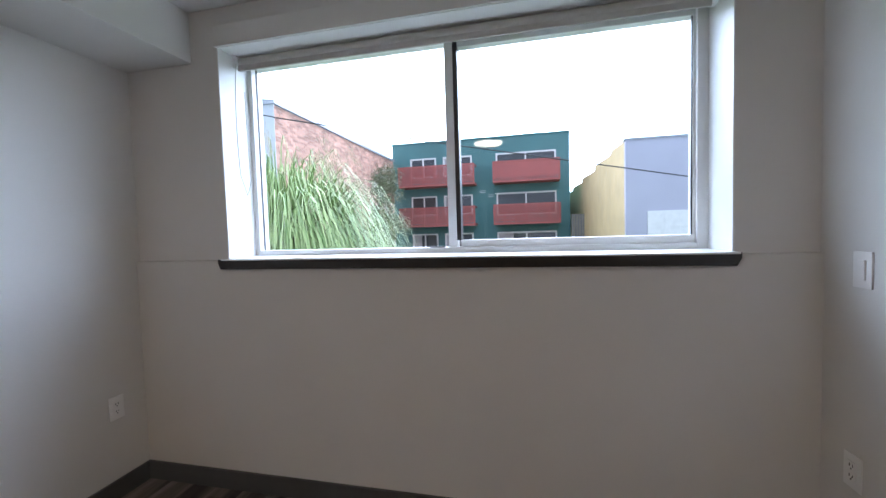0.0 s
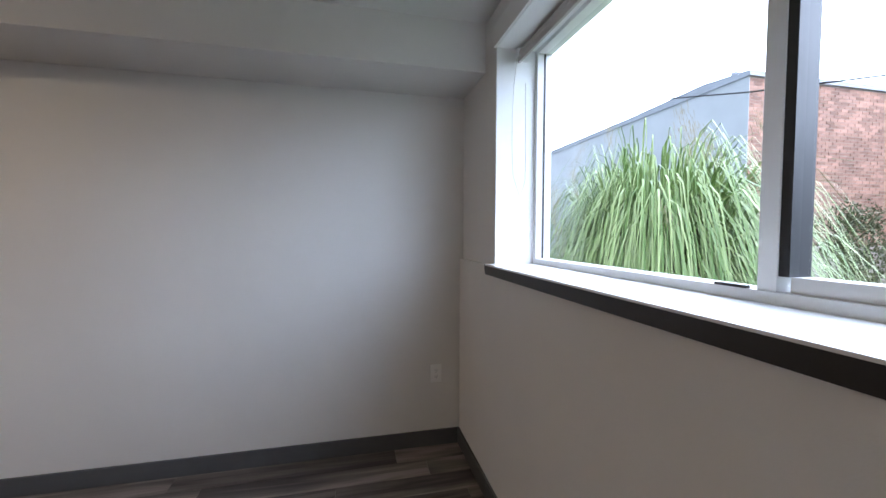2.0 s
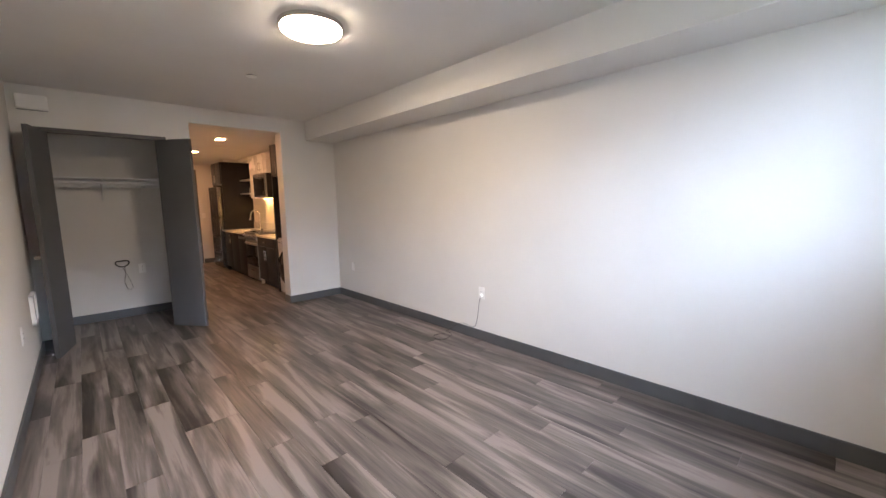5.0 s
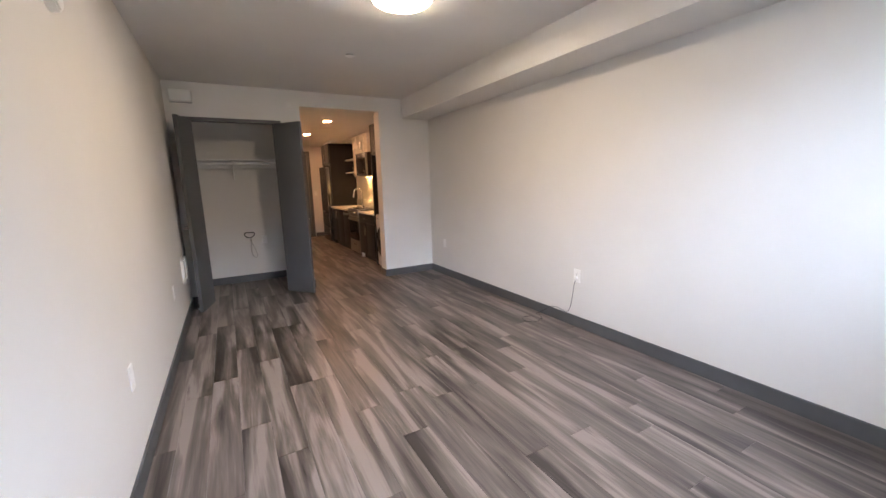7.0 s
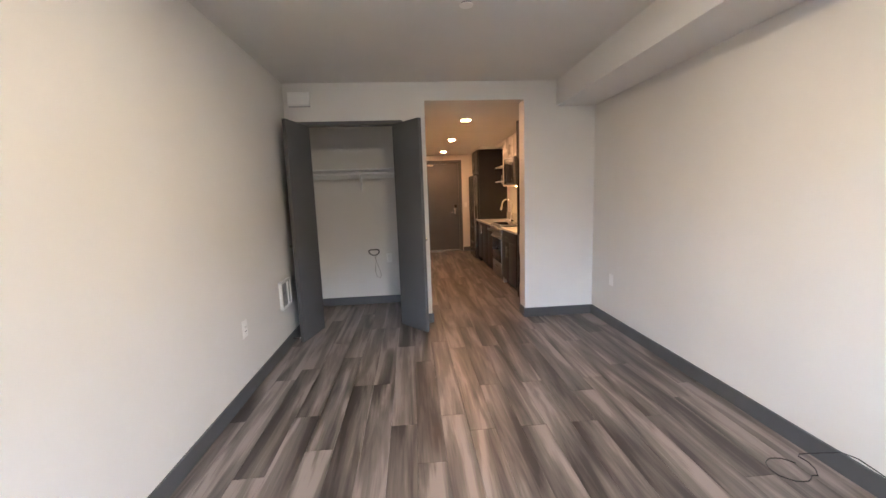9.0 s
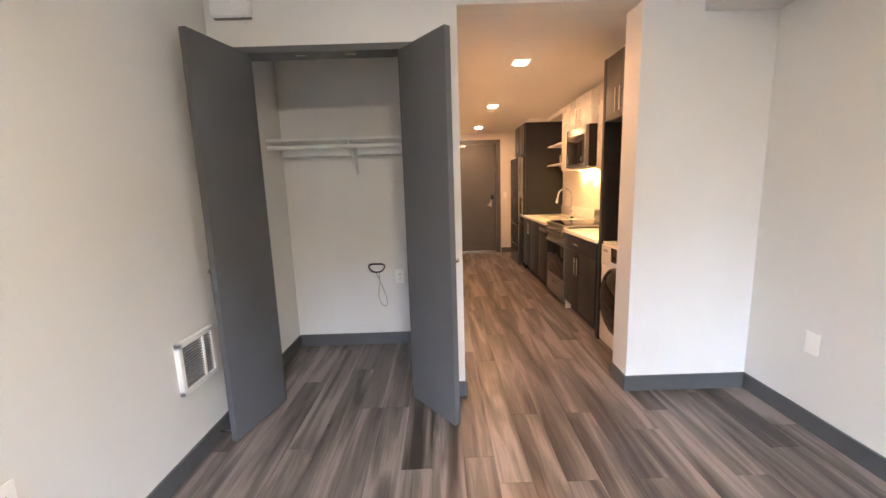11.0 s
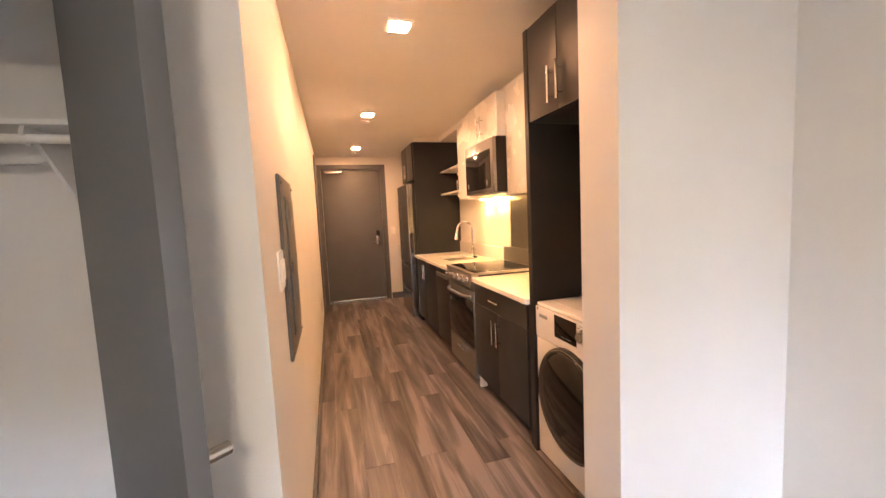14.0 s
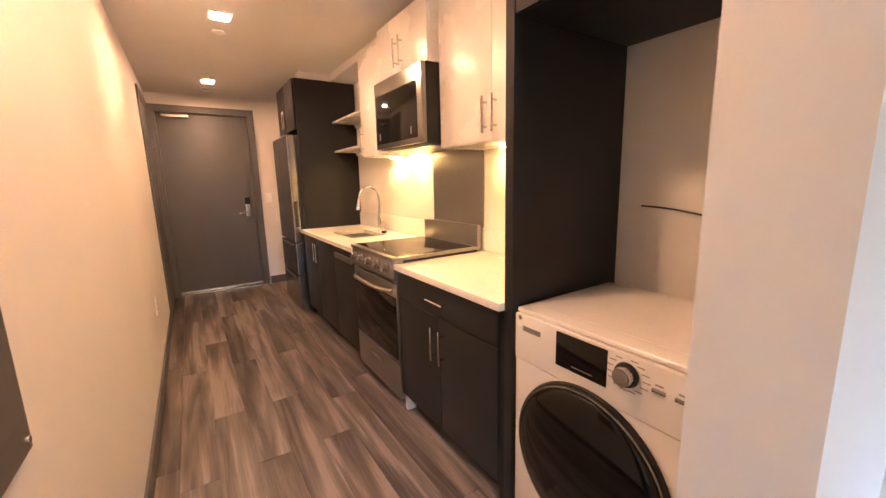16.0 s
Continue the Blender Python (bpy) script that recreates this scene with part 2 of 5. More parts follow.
def structure(name, bm, mat, label, smooth=False):
    return single(name, bm, mat, label, "structure", kind="structure", smooth=smooth)


def bar_handle(parent, axis, at, length, out, r=0.006, name="handle"):
    """A bar pull on two posts that stands out along +x from the face at x = at[0]."""
    x, y, z = at
    bm = bmesh.new()
    d = Vector((0, 1, 0)) if axis == "y" else Vector((0, 0, 1))
    c = Vector((x + out, y, z))
    cyl(bm, c - d * length / 2, c + d * length / 2, r, seg=12)
    for s in (-0.33, 0.33):
        f = c + d * length * s
        cyl(bm, (x - 0.001, f.y, f.z), f, r * 0.8, seg=10)
    return part(name, bm, NICKEL, parent, "brushed nickel bar handle")


# ---- plan ----
XW, XE, YB, YW = -1.755, 1.392, -3.23, 2.487
CZ, HZ = 2.478, 2.300
DL, DR = 0.02, -1.0            # doorway to the kitchen hall
YEND = -8.484
T = 0.14
CY = -4.118                    # closet back
SOFX, SOFZ = -1.34, 2.225

# walls
structure("wall_west", boxed(XW - T, XW, YEND - T, YW + 0.3, -0.05, 2.75), PAINT, "off-white painted drywall beside the kitchen and main room")
structure("wall_east", boxed(XE, XE + T, CY - T, YW + 0.3, -0.05, 2.75), PAINT, "off-white painted drywall with outlets and a heater")
WL, WR, WB, WT_ = -1.185, 1.112, 1.21, 2.29
bm = bmesh.new()
box(bm, XW, WL, YW, YW + 0.3, WB, 2.75)
box(bm, WR, XE, YW, YW + 0.3, WB, 2.75)
box(bm, WL, WR, YW, YW + 0.3, WT_, 2.75)
structure("wall_north", bm, PAINT, "off-white window wall with a deep reveal")
structure("wall_north_lower", boxed(XW, XE, YW - 0.022, YW + 0.3, -0.05, WB - 0.002, bevel=0.003), PAINT, "off-white lower window wall standing slightly proud")
CLL, CLR, CLT = 1.222, 0.300, 2.078   # closet opening
bm = bmesh.new()
box(bm, CLL + 0.05, XE, YB - 0.12, YB, -0.05, CZ + 0.2)
box(bm, DL, CLR - 0.05, YB - 0.12, YB, -0.05, CZ + 0.2)
box(bm, CLR - 0.05, CLL + 0.05, YB - 0.12, YB, CLT + 0.035, CZ + 0.2)
box(bm, DR, DL, YB - 0.12, YB, HZ - 0.004, CZ + 0.2)
box(bm, XW, DR, YB - 0.19, YB, -0.05, CZ + 0.2)
structure("wall_south", bm, PAINT, "off-white wall with closet opening and kitchen doorway")
bm = bmesh.new()
box(bm, DL, DL + 0.11, YEND, YB - 0.12, -0.05, CZ + 0.2)
structure("wall_hall_east", bm, PAINT, "cream painted hall wall with an electrical panel")
structure("wall_closet_back", boxed(DL + 0.11, XE, CY - T, CY, -0.05, CZ + 0.2), PAINT, "off-white closet back wall")
bm = bmesh.new()
EL, ER, ET = 0.0, -0.985, 2.135
box(bm, XW, ER, YEND - T, YEND, -0.05, CZ + 0.2)
box(bm, EL, DL + 0.11, YEND - T, YEND, -0.05, CZ + 0.2)
box(bm, ER, EL, YEND - T, YEND, ET, CZ + 0.2)
structure("wall_entry", bm, PAINT, "cream painted end wall round the entry door")
# unseen slab added to close the opening behind the entry door leaf
structure("wall_corridor", boxed(ER - 0.2, EL + 0.2, YEND - T - 0.1, YEND - T, -0.2, 2.6), PAINT, "unseen backing slab added behind the entry door")
structure("ceiling", boxed(XW - T, XE + T, YB - 0.02, YW + 0.3, CZ, CZ + 0.2), CEIL, "flat off-white painted ceiling")
structure("ceiling_hall", boxed(XW - T, DL + 0.05, YEND - T, YB - 0.005, HZ, HZ + 0.15), CEIL, "lower off-white hall ceiling")
structure("ceiling_closet", boxed(DL + 0.11, XE, CY, YB - 0.12, CZ - 0.004, CZ + 0.19), CEIL, "closet ceiling")
structure("ceiling_soffit", boxed(XW, SOFX, YB, YW, SOFZ, CZ + 0.05, bevel=0.004), CEIL, "boxed drywall soffit along the wall")
structure("subfloor", boxed(XW - T, XE + T, YEND - T, YW + 0.3, -0.2, -0.012), SILLDARK, "dark subfloor beneath the planks")

# baseboards
BH, BT = 0.10, 0.013


def baseboard(x0, x1, y0, y1):
    structure("baseboard", boxed(x0, x1, y0, y1, 0.0, BH, bevel=0.003), BASE, "grey painted flat baseboard")


baseboard(XW, XW + BT, YB + BT, YW - 0.022 - BT)
baseboard(XW, XE, YW - 0.022 - BT, YW - 0.022)
baseboard(XE - BT, XE, YB + BT, YW - 0.022 - BT)
baseboard(XW, DR, YB, YB + BT)
baseboard(DR, DR + BT, YB - 0.19, YB + BT)
baseboard(DL, CLR - 0.052, YB, YB + BT)
baseboard(CLL + 0.052, XE, YB, YB + BT)
baseboard(DL - BT, DL, -7.50, YB + BT)
baseboard(XW, -1.04, YEND, YEND + BT)
baseboard(DL + 0.11, XE, CY, CY + BT)
baseboard(XE - BT, XE, CY + BT, YB - 0.12)
baseboard(DL + 0.11, DL + 0.11 + BT, CY + BT, YB - 0.12)

# ---- window ----
win = thing("window_1", (0, YW + 0.2, WB), "wide white vinyl sliding window in a deep reveal", "window", kind="structure")
FY0, FY1 = 2.694, 2.775
fw, fl = 0.05, 0.032
XM = -0.028
bm = bmesh.new()
box(bm, WL, WL + fl, FY0, FY1, WB, WT_, bevel=0.004)
box(bm, WR - fw, WR, FY0, FY1, WB, WT_, bevel=0.004)
box(bm, WL + fl, WR - fw, FY0, FY1, WB, WB + 0.035, bevel=0.004)
box(bm, WL + fl, WR - fw, FY0, FY1, WT_ - 0.025, WT_, bevel=0.004)
part("window_frame", bm, VINYL, win)
bm = bmesh.new()
box(bm, XM - 0.03, XM + 0.012, FY0 + 0.004, FY1 - 0.01, WB + 0.035, WT_ - 0.025, bevel=0.003)
part("mullion", bm, VINYL, win)
bm = bmesh.new()
box(bm, XM + 0.03, WR - fw, FY0 + 0.018, FY1 - 0.012, WB + 0.035, WB + 0.070, bevel=0.003)
box(bm, XM + 0.03, WR - fw, FY0 + 0.018, FY1 - 0.012, WT_ - 0.055, WT_ - 0.025, bevel=0.003)
box(bm, WR - fw - 0.010, WR - fw, FY0 + 0.018, FY1 - 0.012, WB + 0.070, WT_ - 0.055, bevel=0.003)
part("sash", bm, VINYL, win)
part("gasket", boxed(XM + 0.012, XM + 0.034, FY0 + 0.008, FY1 - 0.012, WB + 0.070, WT_ - 0.025), GASKET, win, "black rubber gasket strip")
part("gasket", boxed(WL + fl, WL + fl + 0.003, FY0 + 0.035, FY0 + 0.044, WB + 0.035, WT_ - 0.025), GASKET, win, "black rubber gasket strip")
part("gasket", boxed(WR - fw - 0.014, WR - fw - 0.010, FY0 + 0.024, FY0 + 0.034, WB + 0.070, WT_ - 0.055), GASKET, win, "black rubber gasket strip")
part("latch", boxed(XM - 0.13, XM - 0.05, FY0 - 0.004, FY0 + 0.012, WB + 0.035, WB + 0.042, bevel=0.002), GASKET, win, "small black latch")


def pane(x0, x1, y, z0, z1):
    bm = bmesh.new()
    bm.faces.new([bm.verts.new(v) for v in ((x0, y, z0), (x1, y, z0), (x1, y, z1), (x0, y, z1))])
    ob = new("pane", bpy.data.meshes.new("pane"))
    bmesh.ops.translate(bm, verts=bm.verts, vec=-BASE_AT[win])
    bm.to_mesh(ob.data)
    bm.free()
    ob.data.materials.append(GLASS)
    ob.parent = win
    ob.visible_shadow = False


pane(WL + fl, XM - 0.03, FY0 + 0.045, WB + 0.035, WT_ - 0.025)
pane(XM + 0.034, WR - fw - 0.010, FY0 + 0.035, WB + 0.070, WT_ - 0.055)
part("reveal_lining", boxed(WL, WL + 0.006, YW + 0.001, FY0, WB + 0.006, WT_ - 0.004), WHITE, win, "white painted reveal lining")
part("reveal_lining", boxed(WR - 0.006, WR, YW + 0.001, FY0, WB + 0.006, WT_ - 0.004), WHITE, win, "white painted reveal lining")
part("reveal_lining", boxed(WL + 0.006, WR - 0.006, YW + 0.001, FY0, WT_ - 0.006, WT_ - 0.001), WHITE, win, "white painted reveal lining")
bm = bmesh.new()
extrude_profile(bm, [(WL - 0.022, WB + 0.006), (WR + 0.006, WB + 0.006), (WR + 0.006, WB - 0.014), (WR - 0.010, WB - 0.044), (WL - 0.008, WB - 0.044), (WL - 0.022, WB - 0.014)], 1, YW - 0.046, YW - 0.022)
part("window_sill_apron", bm, SILLDARK, win, "near-black painted sill nosing", smooth=False)
part("window_sill", boxed(WL + 0.0, WR - 0.0, YW - 0.050, FY0 + 0.004, WB, WB + 0.0075, bevel=0.002), WHITE, win, "white sill board")
part("fascia", boxed(WL - 0.008, WR + 0.008, YW - 0.012, YW + 0.0, WT_ - 0.004, WT_ + 0.098, bevel=0.003), PAINT, win, "painted fascia board over the reveal")

shade = thing("roller_blind", (0, 2.60, WT_), "rolled-up grey-beige roller blind under the reveal top", "blind")
bm = bmesh.new()
cyl(bm, (WL + 0.035, 2.615, WT_ - 0.032), (WR - 0.035, 2.615, WT_ - 0.032), 0.023, seg=24)
part("roll", bm, SHADEFAB, shade)
part("bottom_rail", boxed(WL + 0.04, WR - 0.04, 2.582, 2.594, WT_ - 0.088, WT_ - 0.058, bevel=0.004), SHADEFAB, shade, "fabric covered bottom rail")
for x in (WL + 0.02, WR - 0.02):
    part("bracket", boxed(x - 0.013, x + 0.013, 2.585, 2.645, WT_ - 0.066, WT_ - 0.006, bevel=0.003), VINYL, shade)
bm = bmesh.new()
tube(bm, [(WL + 0.028, 2.585, WT_ - 0.05)] + [(WL + 0.028 + 0.002 * k, 2.580 - 0.02 * math.sin(k * 0.6), WT_ - 0.05 - 0.145 * k) for k in range(1, 5)] +
     [(WL + 0.045, 2.600, WT_ - 0.74), (WL + 0.055, 2.622, WT_ - 0.66)] + [(WL + 0.045 - 0.003 * k, 2.628, WT_ - 0.60 + 0.14 * k) for k in range(4)], 0.0022, 6)
part("chain", bm, CORD, shade, "thin white pull chain")

# ---- closet ----
fr = thing("closet_frame", (0.76, YB, 0), "grey painted steel frame round the closet opening", "door frame", kind="structure")
part("jamb", boxed(CLL, CLL + 0.05, YB - 0.122, YB + 0.012, 0, CLT + 0.035, bevel=0.002), DOORGREY, fr)
part("jamb", boxed(CLR - 0.05, CLR, YB - 0.122, YB + 0.012, 0, CLT + 0.035, bevel=0.002), DOORGREY, fr)
part("head", boxed(CLR, CLL, YB - 0.122, YB + 0.012, CLT, CLT + 0.035, bevel=0.002), DOORGREY, fr)
for x in (0.62, 0.90):
    part("ball_catch", boxed(x - 0.03, x + 0.03, YB - 0.05, YB - 0.025, CLT - 0.004, CLT + 0.001), NICKEL, fr, "small metal catch plate")


def closet_door(hinge, free, side, label):
    """A slab door leaf from its hinge to its free edge; side: which way the outer face looks."""
    h, f = Vector((*hinge, 0)), Vector((*free, 0))
    d = f - h
    ob = thing("closet_door", (0, 0, 0), label, "door", "pair of closet doors")
    L, th = d.length, 0.035
    part("leaf", boxed(0, L, 0, side * th, 0.012, CLT - 0.006, bevel=0.002), DOORGREY, ob)
    part("knob", cyl(bmesh.new(), (L - 0.045, side * th, 0.93), (L - 0.045, side * (th + 0.052), 0.93), 0.0125, seg=22, bevel=0.002), NICKEL, ob, "cylindrical brushed nickel knob")
    for z in (0.25, 1.04, 1.85):
        part("hinge", cyl(bmesh.new(), (-0.004, side * th, z - 0.045), (-0.004, side * th, z + 0.045), 0.006, seg=10), NICKEL, ob, "steel butt hinge")
    ob.matrix_basis = Matrix.Translation(h) @ Matrix.Rotation(math.atan2(d.y, d.x), 4, "Z")
    return ob


closet_door((1.163, -3.232), (1.265, -2.826), -1, "grey painted slab closet door, standing open beside the heater")
closet_door((0.352, -3.214), (0.098, -2.895), 1, "grey painted slab closet door, open against the doorway wall")

stop = thing("door_stop", (1.35, -2.86, 0.02), "small white-tipped steel door stop at the baseboard", "door stop")
part("rod", cyl(bmesh.new(), (XE - BT, -2.872, 0.045), (1.318, -2.872, 0.045), 0.005, seg=10), NICKEL, stop)
part("tip", cyl(bmesh.new(), (1.318, -2.872, 0.045), (1.306, -2.872, 0.045), 0.009, seg=12, bevel=0.002), PLASTIC, stop, "white rubber tip")

shelf = thing("closet_shelf", (0.76, CY, 1.69), "white closet shelf with a hanging rod on the wall", "shelf")
SX0, SX1 = DL + 0.11, XE
part("board", boxed(SX0 + 0.001, SX1 - 0.001, CY + 0.001, -3.83, 1.682, 1.700, bevel=0.002), WHITE, shelf)
part("rod", cyl(bmesh.new(), (SX0 + 0.001, -3.855, 1.640), (SX1 - 0.001, -3.855, 1.640), 0.0155, seg=20), WHITE, shelf, "white hanging rod")
part("cleat", boxed(SX0 + 0.002, SX1 - 0.002, CY + 0.001, CY + 0.019, 1.592, 1.681, bevel=0.002), WHITE, shelf, "painted wall cleat")
bm = bmesh.new()
extrude_profile(bm, [(CY + 0.02, 1.680), (-3.845, 1.680), (-3.835, 1.655), (-3.865, 1.618), (-3.895, 1.640), (CY + 0.05, 1.47), (CY + 0.02, 1.44)], 0, 0.790, 0.803)
part("bracket", bm, WHITE, shelf, "white shelf-and-rod bracket")

data = thing("cable_loop", (0.69, CY, 0.66), "black carabiner clip with a grey looped cord on the wall", "cable")
bm = bmesh.new()
ring = [(0.692 + x, CY + 0.018, 0.668 + z) for x, z in ((0, 0.036), (0.045, 0.035), (0.062, 0.026), (0.066, 0.010), (0.056, -0.010), (0.036, -0.028), (0.012, -0.034), (-0.012, -0.034), (-0.036, -0.028), (-0.056, -0.010), (-0.066, 0.010), (-0.062, 0.026), (-0.045, 0.035), (0, 0.036))]
tube(bm, ring, 0.0068, 8)
part("clip", bm, BLACKPL, data, "black metal carabiner")
part("wall_plug", boxed(0.672, 0.716, CY, CY + 0.014, 0.612, 0.652, bevel=0.003), PLASTIC, data)
bm = bmesh.new()
tube(bm, [(0.675, CY + 0.02, 0.64), (0.672, CY + 0.02, 0.55), (0.690, CY + 0.016, 0.44), (0.672, CY + 0.016, 0.36), (0.635, CY + 0.016, 0.335), (0.615, CY + 0.016, 0.37), (0.635, CY + 0.018, 0.46), (0.672, CY + 0.02, 0.56), (0.700, CY + 0.02, 0.64)], 0.003, 6)
part("cord", bm, material("tan_cord", (0.30, 0.27, 0.24), 0.6), data, "thin tan cord loop")


# ---- wall plates and fixtures ----
def plate(name, at, normal, label, category, kind_="outlet", w=0.072, h=0.118):
    """A wall plate at a point of a wall, facing the normal ('+x', '-x', '+y' or '-y')."""
    ob = thing(name, (0, 0, 0), label, category, "wall plates")
    part("cover", boxed(-w / 2, w / 2, -0.006, 0, -h / 2, h / 2, bevel=0.0025), PLASTIC, ob)
    if kind_ == "outlet":
        part("insert", boxed(-0.017, 0.017, -0.0085, -0.005, -0.034, 0.034, bevel=0.001), PLASTIC, ob)
        for z in (-0.018, 0.018):
            bm = bmesh.new()
            box(bm, -0.0075, -0.005, -0.0095, -0.008, z - 0.002, z + 0.007)
            box(bm, 0.005, 0.0075, -0.0095, -0.008, z - 0.002, z + 0.006)
            cyl(bm, (0, -0.008, z - 0.009), (0, -0.0095, z - 0.009), 0.0026, seg=10)
            part("slots", bm, SLOT, ob, "dark outlet slots")
    elif kind_ == "switch":
        n = round(w / 0.06)
        for k in range(n):
            c = (k - (n - 1) / 2) * 0.046
            part("rocker", boxed(c - 0.016, c + 0.016, -0.012, -0.005, -0.033, 0.033, bevel=0.003), PLASTIC, ob)
    else:
        for z in (-h * 0.4, h * 0.4):
            part("screw", cyl(bmesh.new(), (0, -0.0055, z), (0, -0.008, z), 0.0035, seg=10), PLASTIC, ob)
    turn = {"-y": 0, "+x": 90, "+y": 180, "-x": -90}[normal]
    ob.matrix_basis = pose(*at, 0, 0, turn)
    return ob


plate("wall_outlet", (XW, 2.309, 0.469), "+x", "white wall outlet near the window corner", "outlet")
cordout = plate("wall_outlet", (XW, -0.410, 0.474), "+x", "white wall outlet with a thin black cord plugged in", "outlet")
plate("wall_plate", (XW, -2.82, 0.465), "+x", "small white blank wall plate", "wall plate", "blank")
plate("wall_outlet", (XE, -1.91, 0.478), "-x", "white wall outlet on the plain wall", "outlet")
plate("wall_plate", (XE, -0.231, 0.481), "-x", "white blank wall plate on the plain wall", "wall plate", "blank")
plate("wall_outlet", (XE, 2.316, 0.480), "-x", "white wall outlet below the light switch", "outlet")
plate("light_switch", (XE, 2.295, 1.164), "-x", "white rocker light switch beside the window", "light switch", "switch")
plate("wall_outlet", (0.505, CY, 0.590), "+y", "white outlet on the closet back wall", "outlet")
plate("light_switch", (DL, -3.541, 1.177), "-x", "white double rocker switch by the electrical panel", "light switch", "switch", w=0.116, h=0.122)
plate("wall_outlet", (DL, -6.35, 0.47), "-x", "white wall outlet low on the hall wall", "outlet")
plate("light_switch", (-1.115, YEND, 1.12), "+y", "white light switch beside the entry door", "light switch", "switch")

cord = thing("power_cord", (XW + 0.05, -0.5, 0), "thin black cord hanging from the outlet, coiled on the floor", "cable")
bm = bmesh.new()
tube(bm, [(XW + 0.03, -0.402, 0.445), (XW + 0.034, -0.415, 0.38), (XW + 0.026, -0.430, 0.31), (XW + 0.022, -0.447, 0.23), (XW + 0.02, -0.463, 0.165), (XW + 0.018, -0.487, 0.125),
          (XW + 0.017, -0.525, 0.112), (XW + 0.016, -0.58, 0.118), (XW + 0.018, -0.64, 0.125), (XW + 0.022, -0.70, 0.112), (XW + 0.030, -0.76, 0.07), (XW + 0.045, -0.82, 0.025), (XW + 0.07, -0.845, 0.006)], 0.0026, 6)
part("lead", bm, BLACKPL, cord)
bm = bmesh.new()
loop = [(XW + 0.07, -0.845, 0.006), (-1.665, -0.83, 0.006), (-1.672, -0.79, 0.006), (-1.655, -0.74, 0.006), (-1.625, -0.703, 0.006)]
loop += [(-1.53 + 0.082 * math.cos(a), -0.755 + 0.08 * math.sin(a), 0.006 + 0.002 * (k % 2)) for k, a in enumerate([2.5 - j * math.pi / 9 for j in range(16)])]
tube(bm, loop, 0.0026, 6)
part("coil", bm, BLACKPL, cord, "dark coiled lead on the floor")
part("plug", boxed(XW + 0.006, XW + 0.030, -0.424, -0.396, 0.438, 0.470, bevel=0.004), PLASTIC, cord, "white plug")

alarm = thing("alarm_box", (1.235, YB, 2.32), "white rounded alarm box high on the wall", "alarm")
part("case", boxed(1.130, 1.338, YB, YB + 0.052, 2.258, 2.388, bevel=0.022, segments=4), PLASTIC, alarm)
part("seam", boxed(1.1345, 1.3335, YB + 0.001, YB + 0.02, 2.2535, 2.262), MARK, alarm, "grey seam line")

heat = thing("wall_heater", (XE, -2.78, 0.4), "white recessed wall heater with fine grille", "heater")
hy0, hy1, hz0, hz1 = -2.905, -2.635, 0.385, 0.640
bm = bmesh.new()
for a in ((hy0, hy1, hz0, hz0 + 0.022), (hy0, hy1, hz1 - 0.022, hz1), (hy0, hy0 + 0.022, hz0, hz1), (hy1 - 0.022, hy1, hz0, hz1), (hy0 + 0.085, hy0 + 0.098, hz0, hz1)):
    box(bm, XE - 0.026, XE, *a, bevel=0.002)
part("frame", bm, PLASTIC, heat)
part("backing", boxed(XE - 0.006, XE, hy0 + 0.01, hy1 - 0.01, hz0 + 0.01, hz1 - 0.01), SLOT, heat, "dark heater interior")
for k in range(15):
    z = hz0 + 0.028 + k * 0.0140
    part("slat", boxed(XE - 0.020, XE - 0.008, hy0 + 0.022, hy1 - 0.022, z, z + 0.0045), material("grey_grille_enamel", (0.36, 0.36, 0.37), 0.45), heat, "grey grille slat")

sensor = thing("smoke_alarm", (XE, -0.05, 2.03), "small white round sensor high on the wall", "smoke alarm")
part("case", cyl(bmesh.new(), (XE, -0.05, 2.030), (XE - 0.035, -0.05, 2.030), 0.055, 0.046, seg=28, bevel=0.006), PLASTIC, sensor)

lamp = thing("ceiling_light", (-0.155, -0.42, CZ), "round flush white ceiling light, switched on", "ceiling light")
part("rim", cyl(bmesh.new(), (-0.155, -0.42, CZ), (-0.155, -0.42, CZ - 0.030), 0.198, seg=56, bevel=0.004), NICKEL, lamp, "thin metal rim")
part("diffuser", cyl(bmesh.new(), (-0.155, -0.42, CZ - 0.024), (-0.155, -0.42, CZ - 0.046), 0.188, 0.178, seg=56, bevel=0.006), glow_material("lamp_diffuser", (1.0, 0.81, 0.60), ROOMLAMP), lamp, "glowing opal diffuser")


def cap(name, x, y, z, label, r=0.042):
    ob = thing(name, (x, y, z), label, "sprinkler", "ceiling caps")
    part("disc", cyl(bmesh.new(), (x, y, z - 0.008), (x, y, z - 0.013), r, seg=28, bevel=0.002), PLASTIC, ob)
    part("collar", cyl(bmesh.new(), (x, y, z), (x, y, z - 0.008), r * 0.8, seg=24), MARK, ob)


cap("sprinkler_cover", -0.186, -1.67, CZ, "white concealed sprinkler cover on the ceiling")
cap("sprinkler_cover", -0.554, -6.23, HZ, "white concealed sprinkler cover on the hall ceiling")
cap("sprinkler_cover", -0.543, -8.10, HZ, "white concealed sprinkler cover on the hall ceiling")

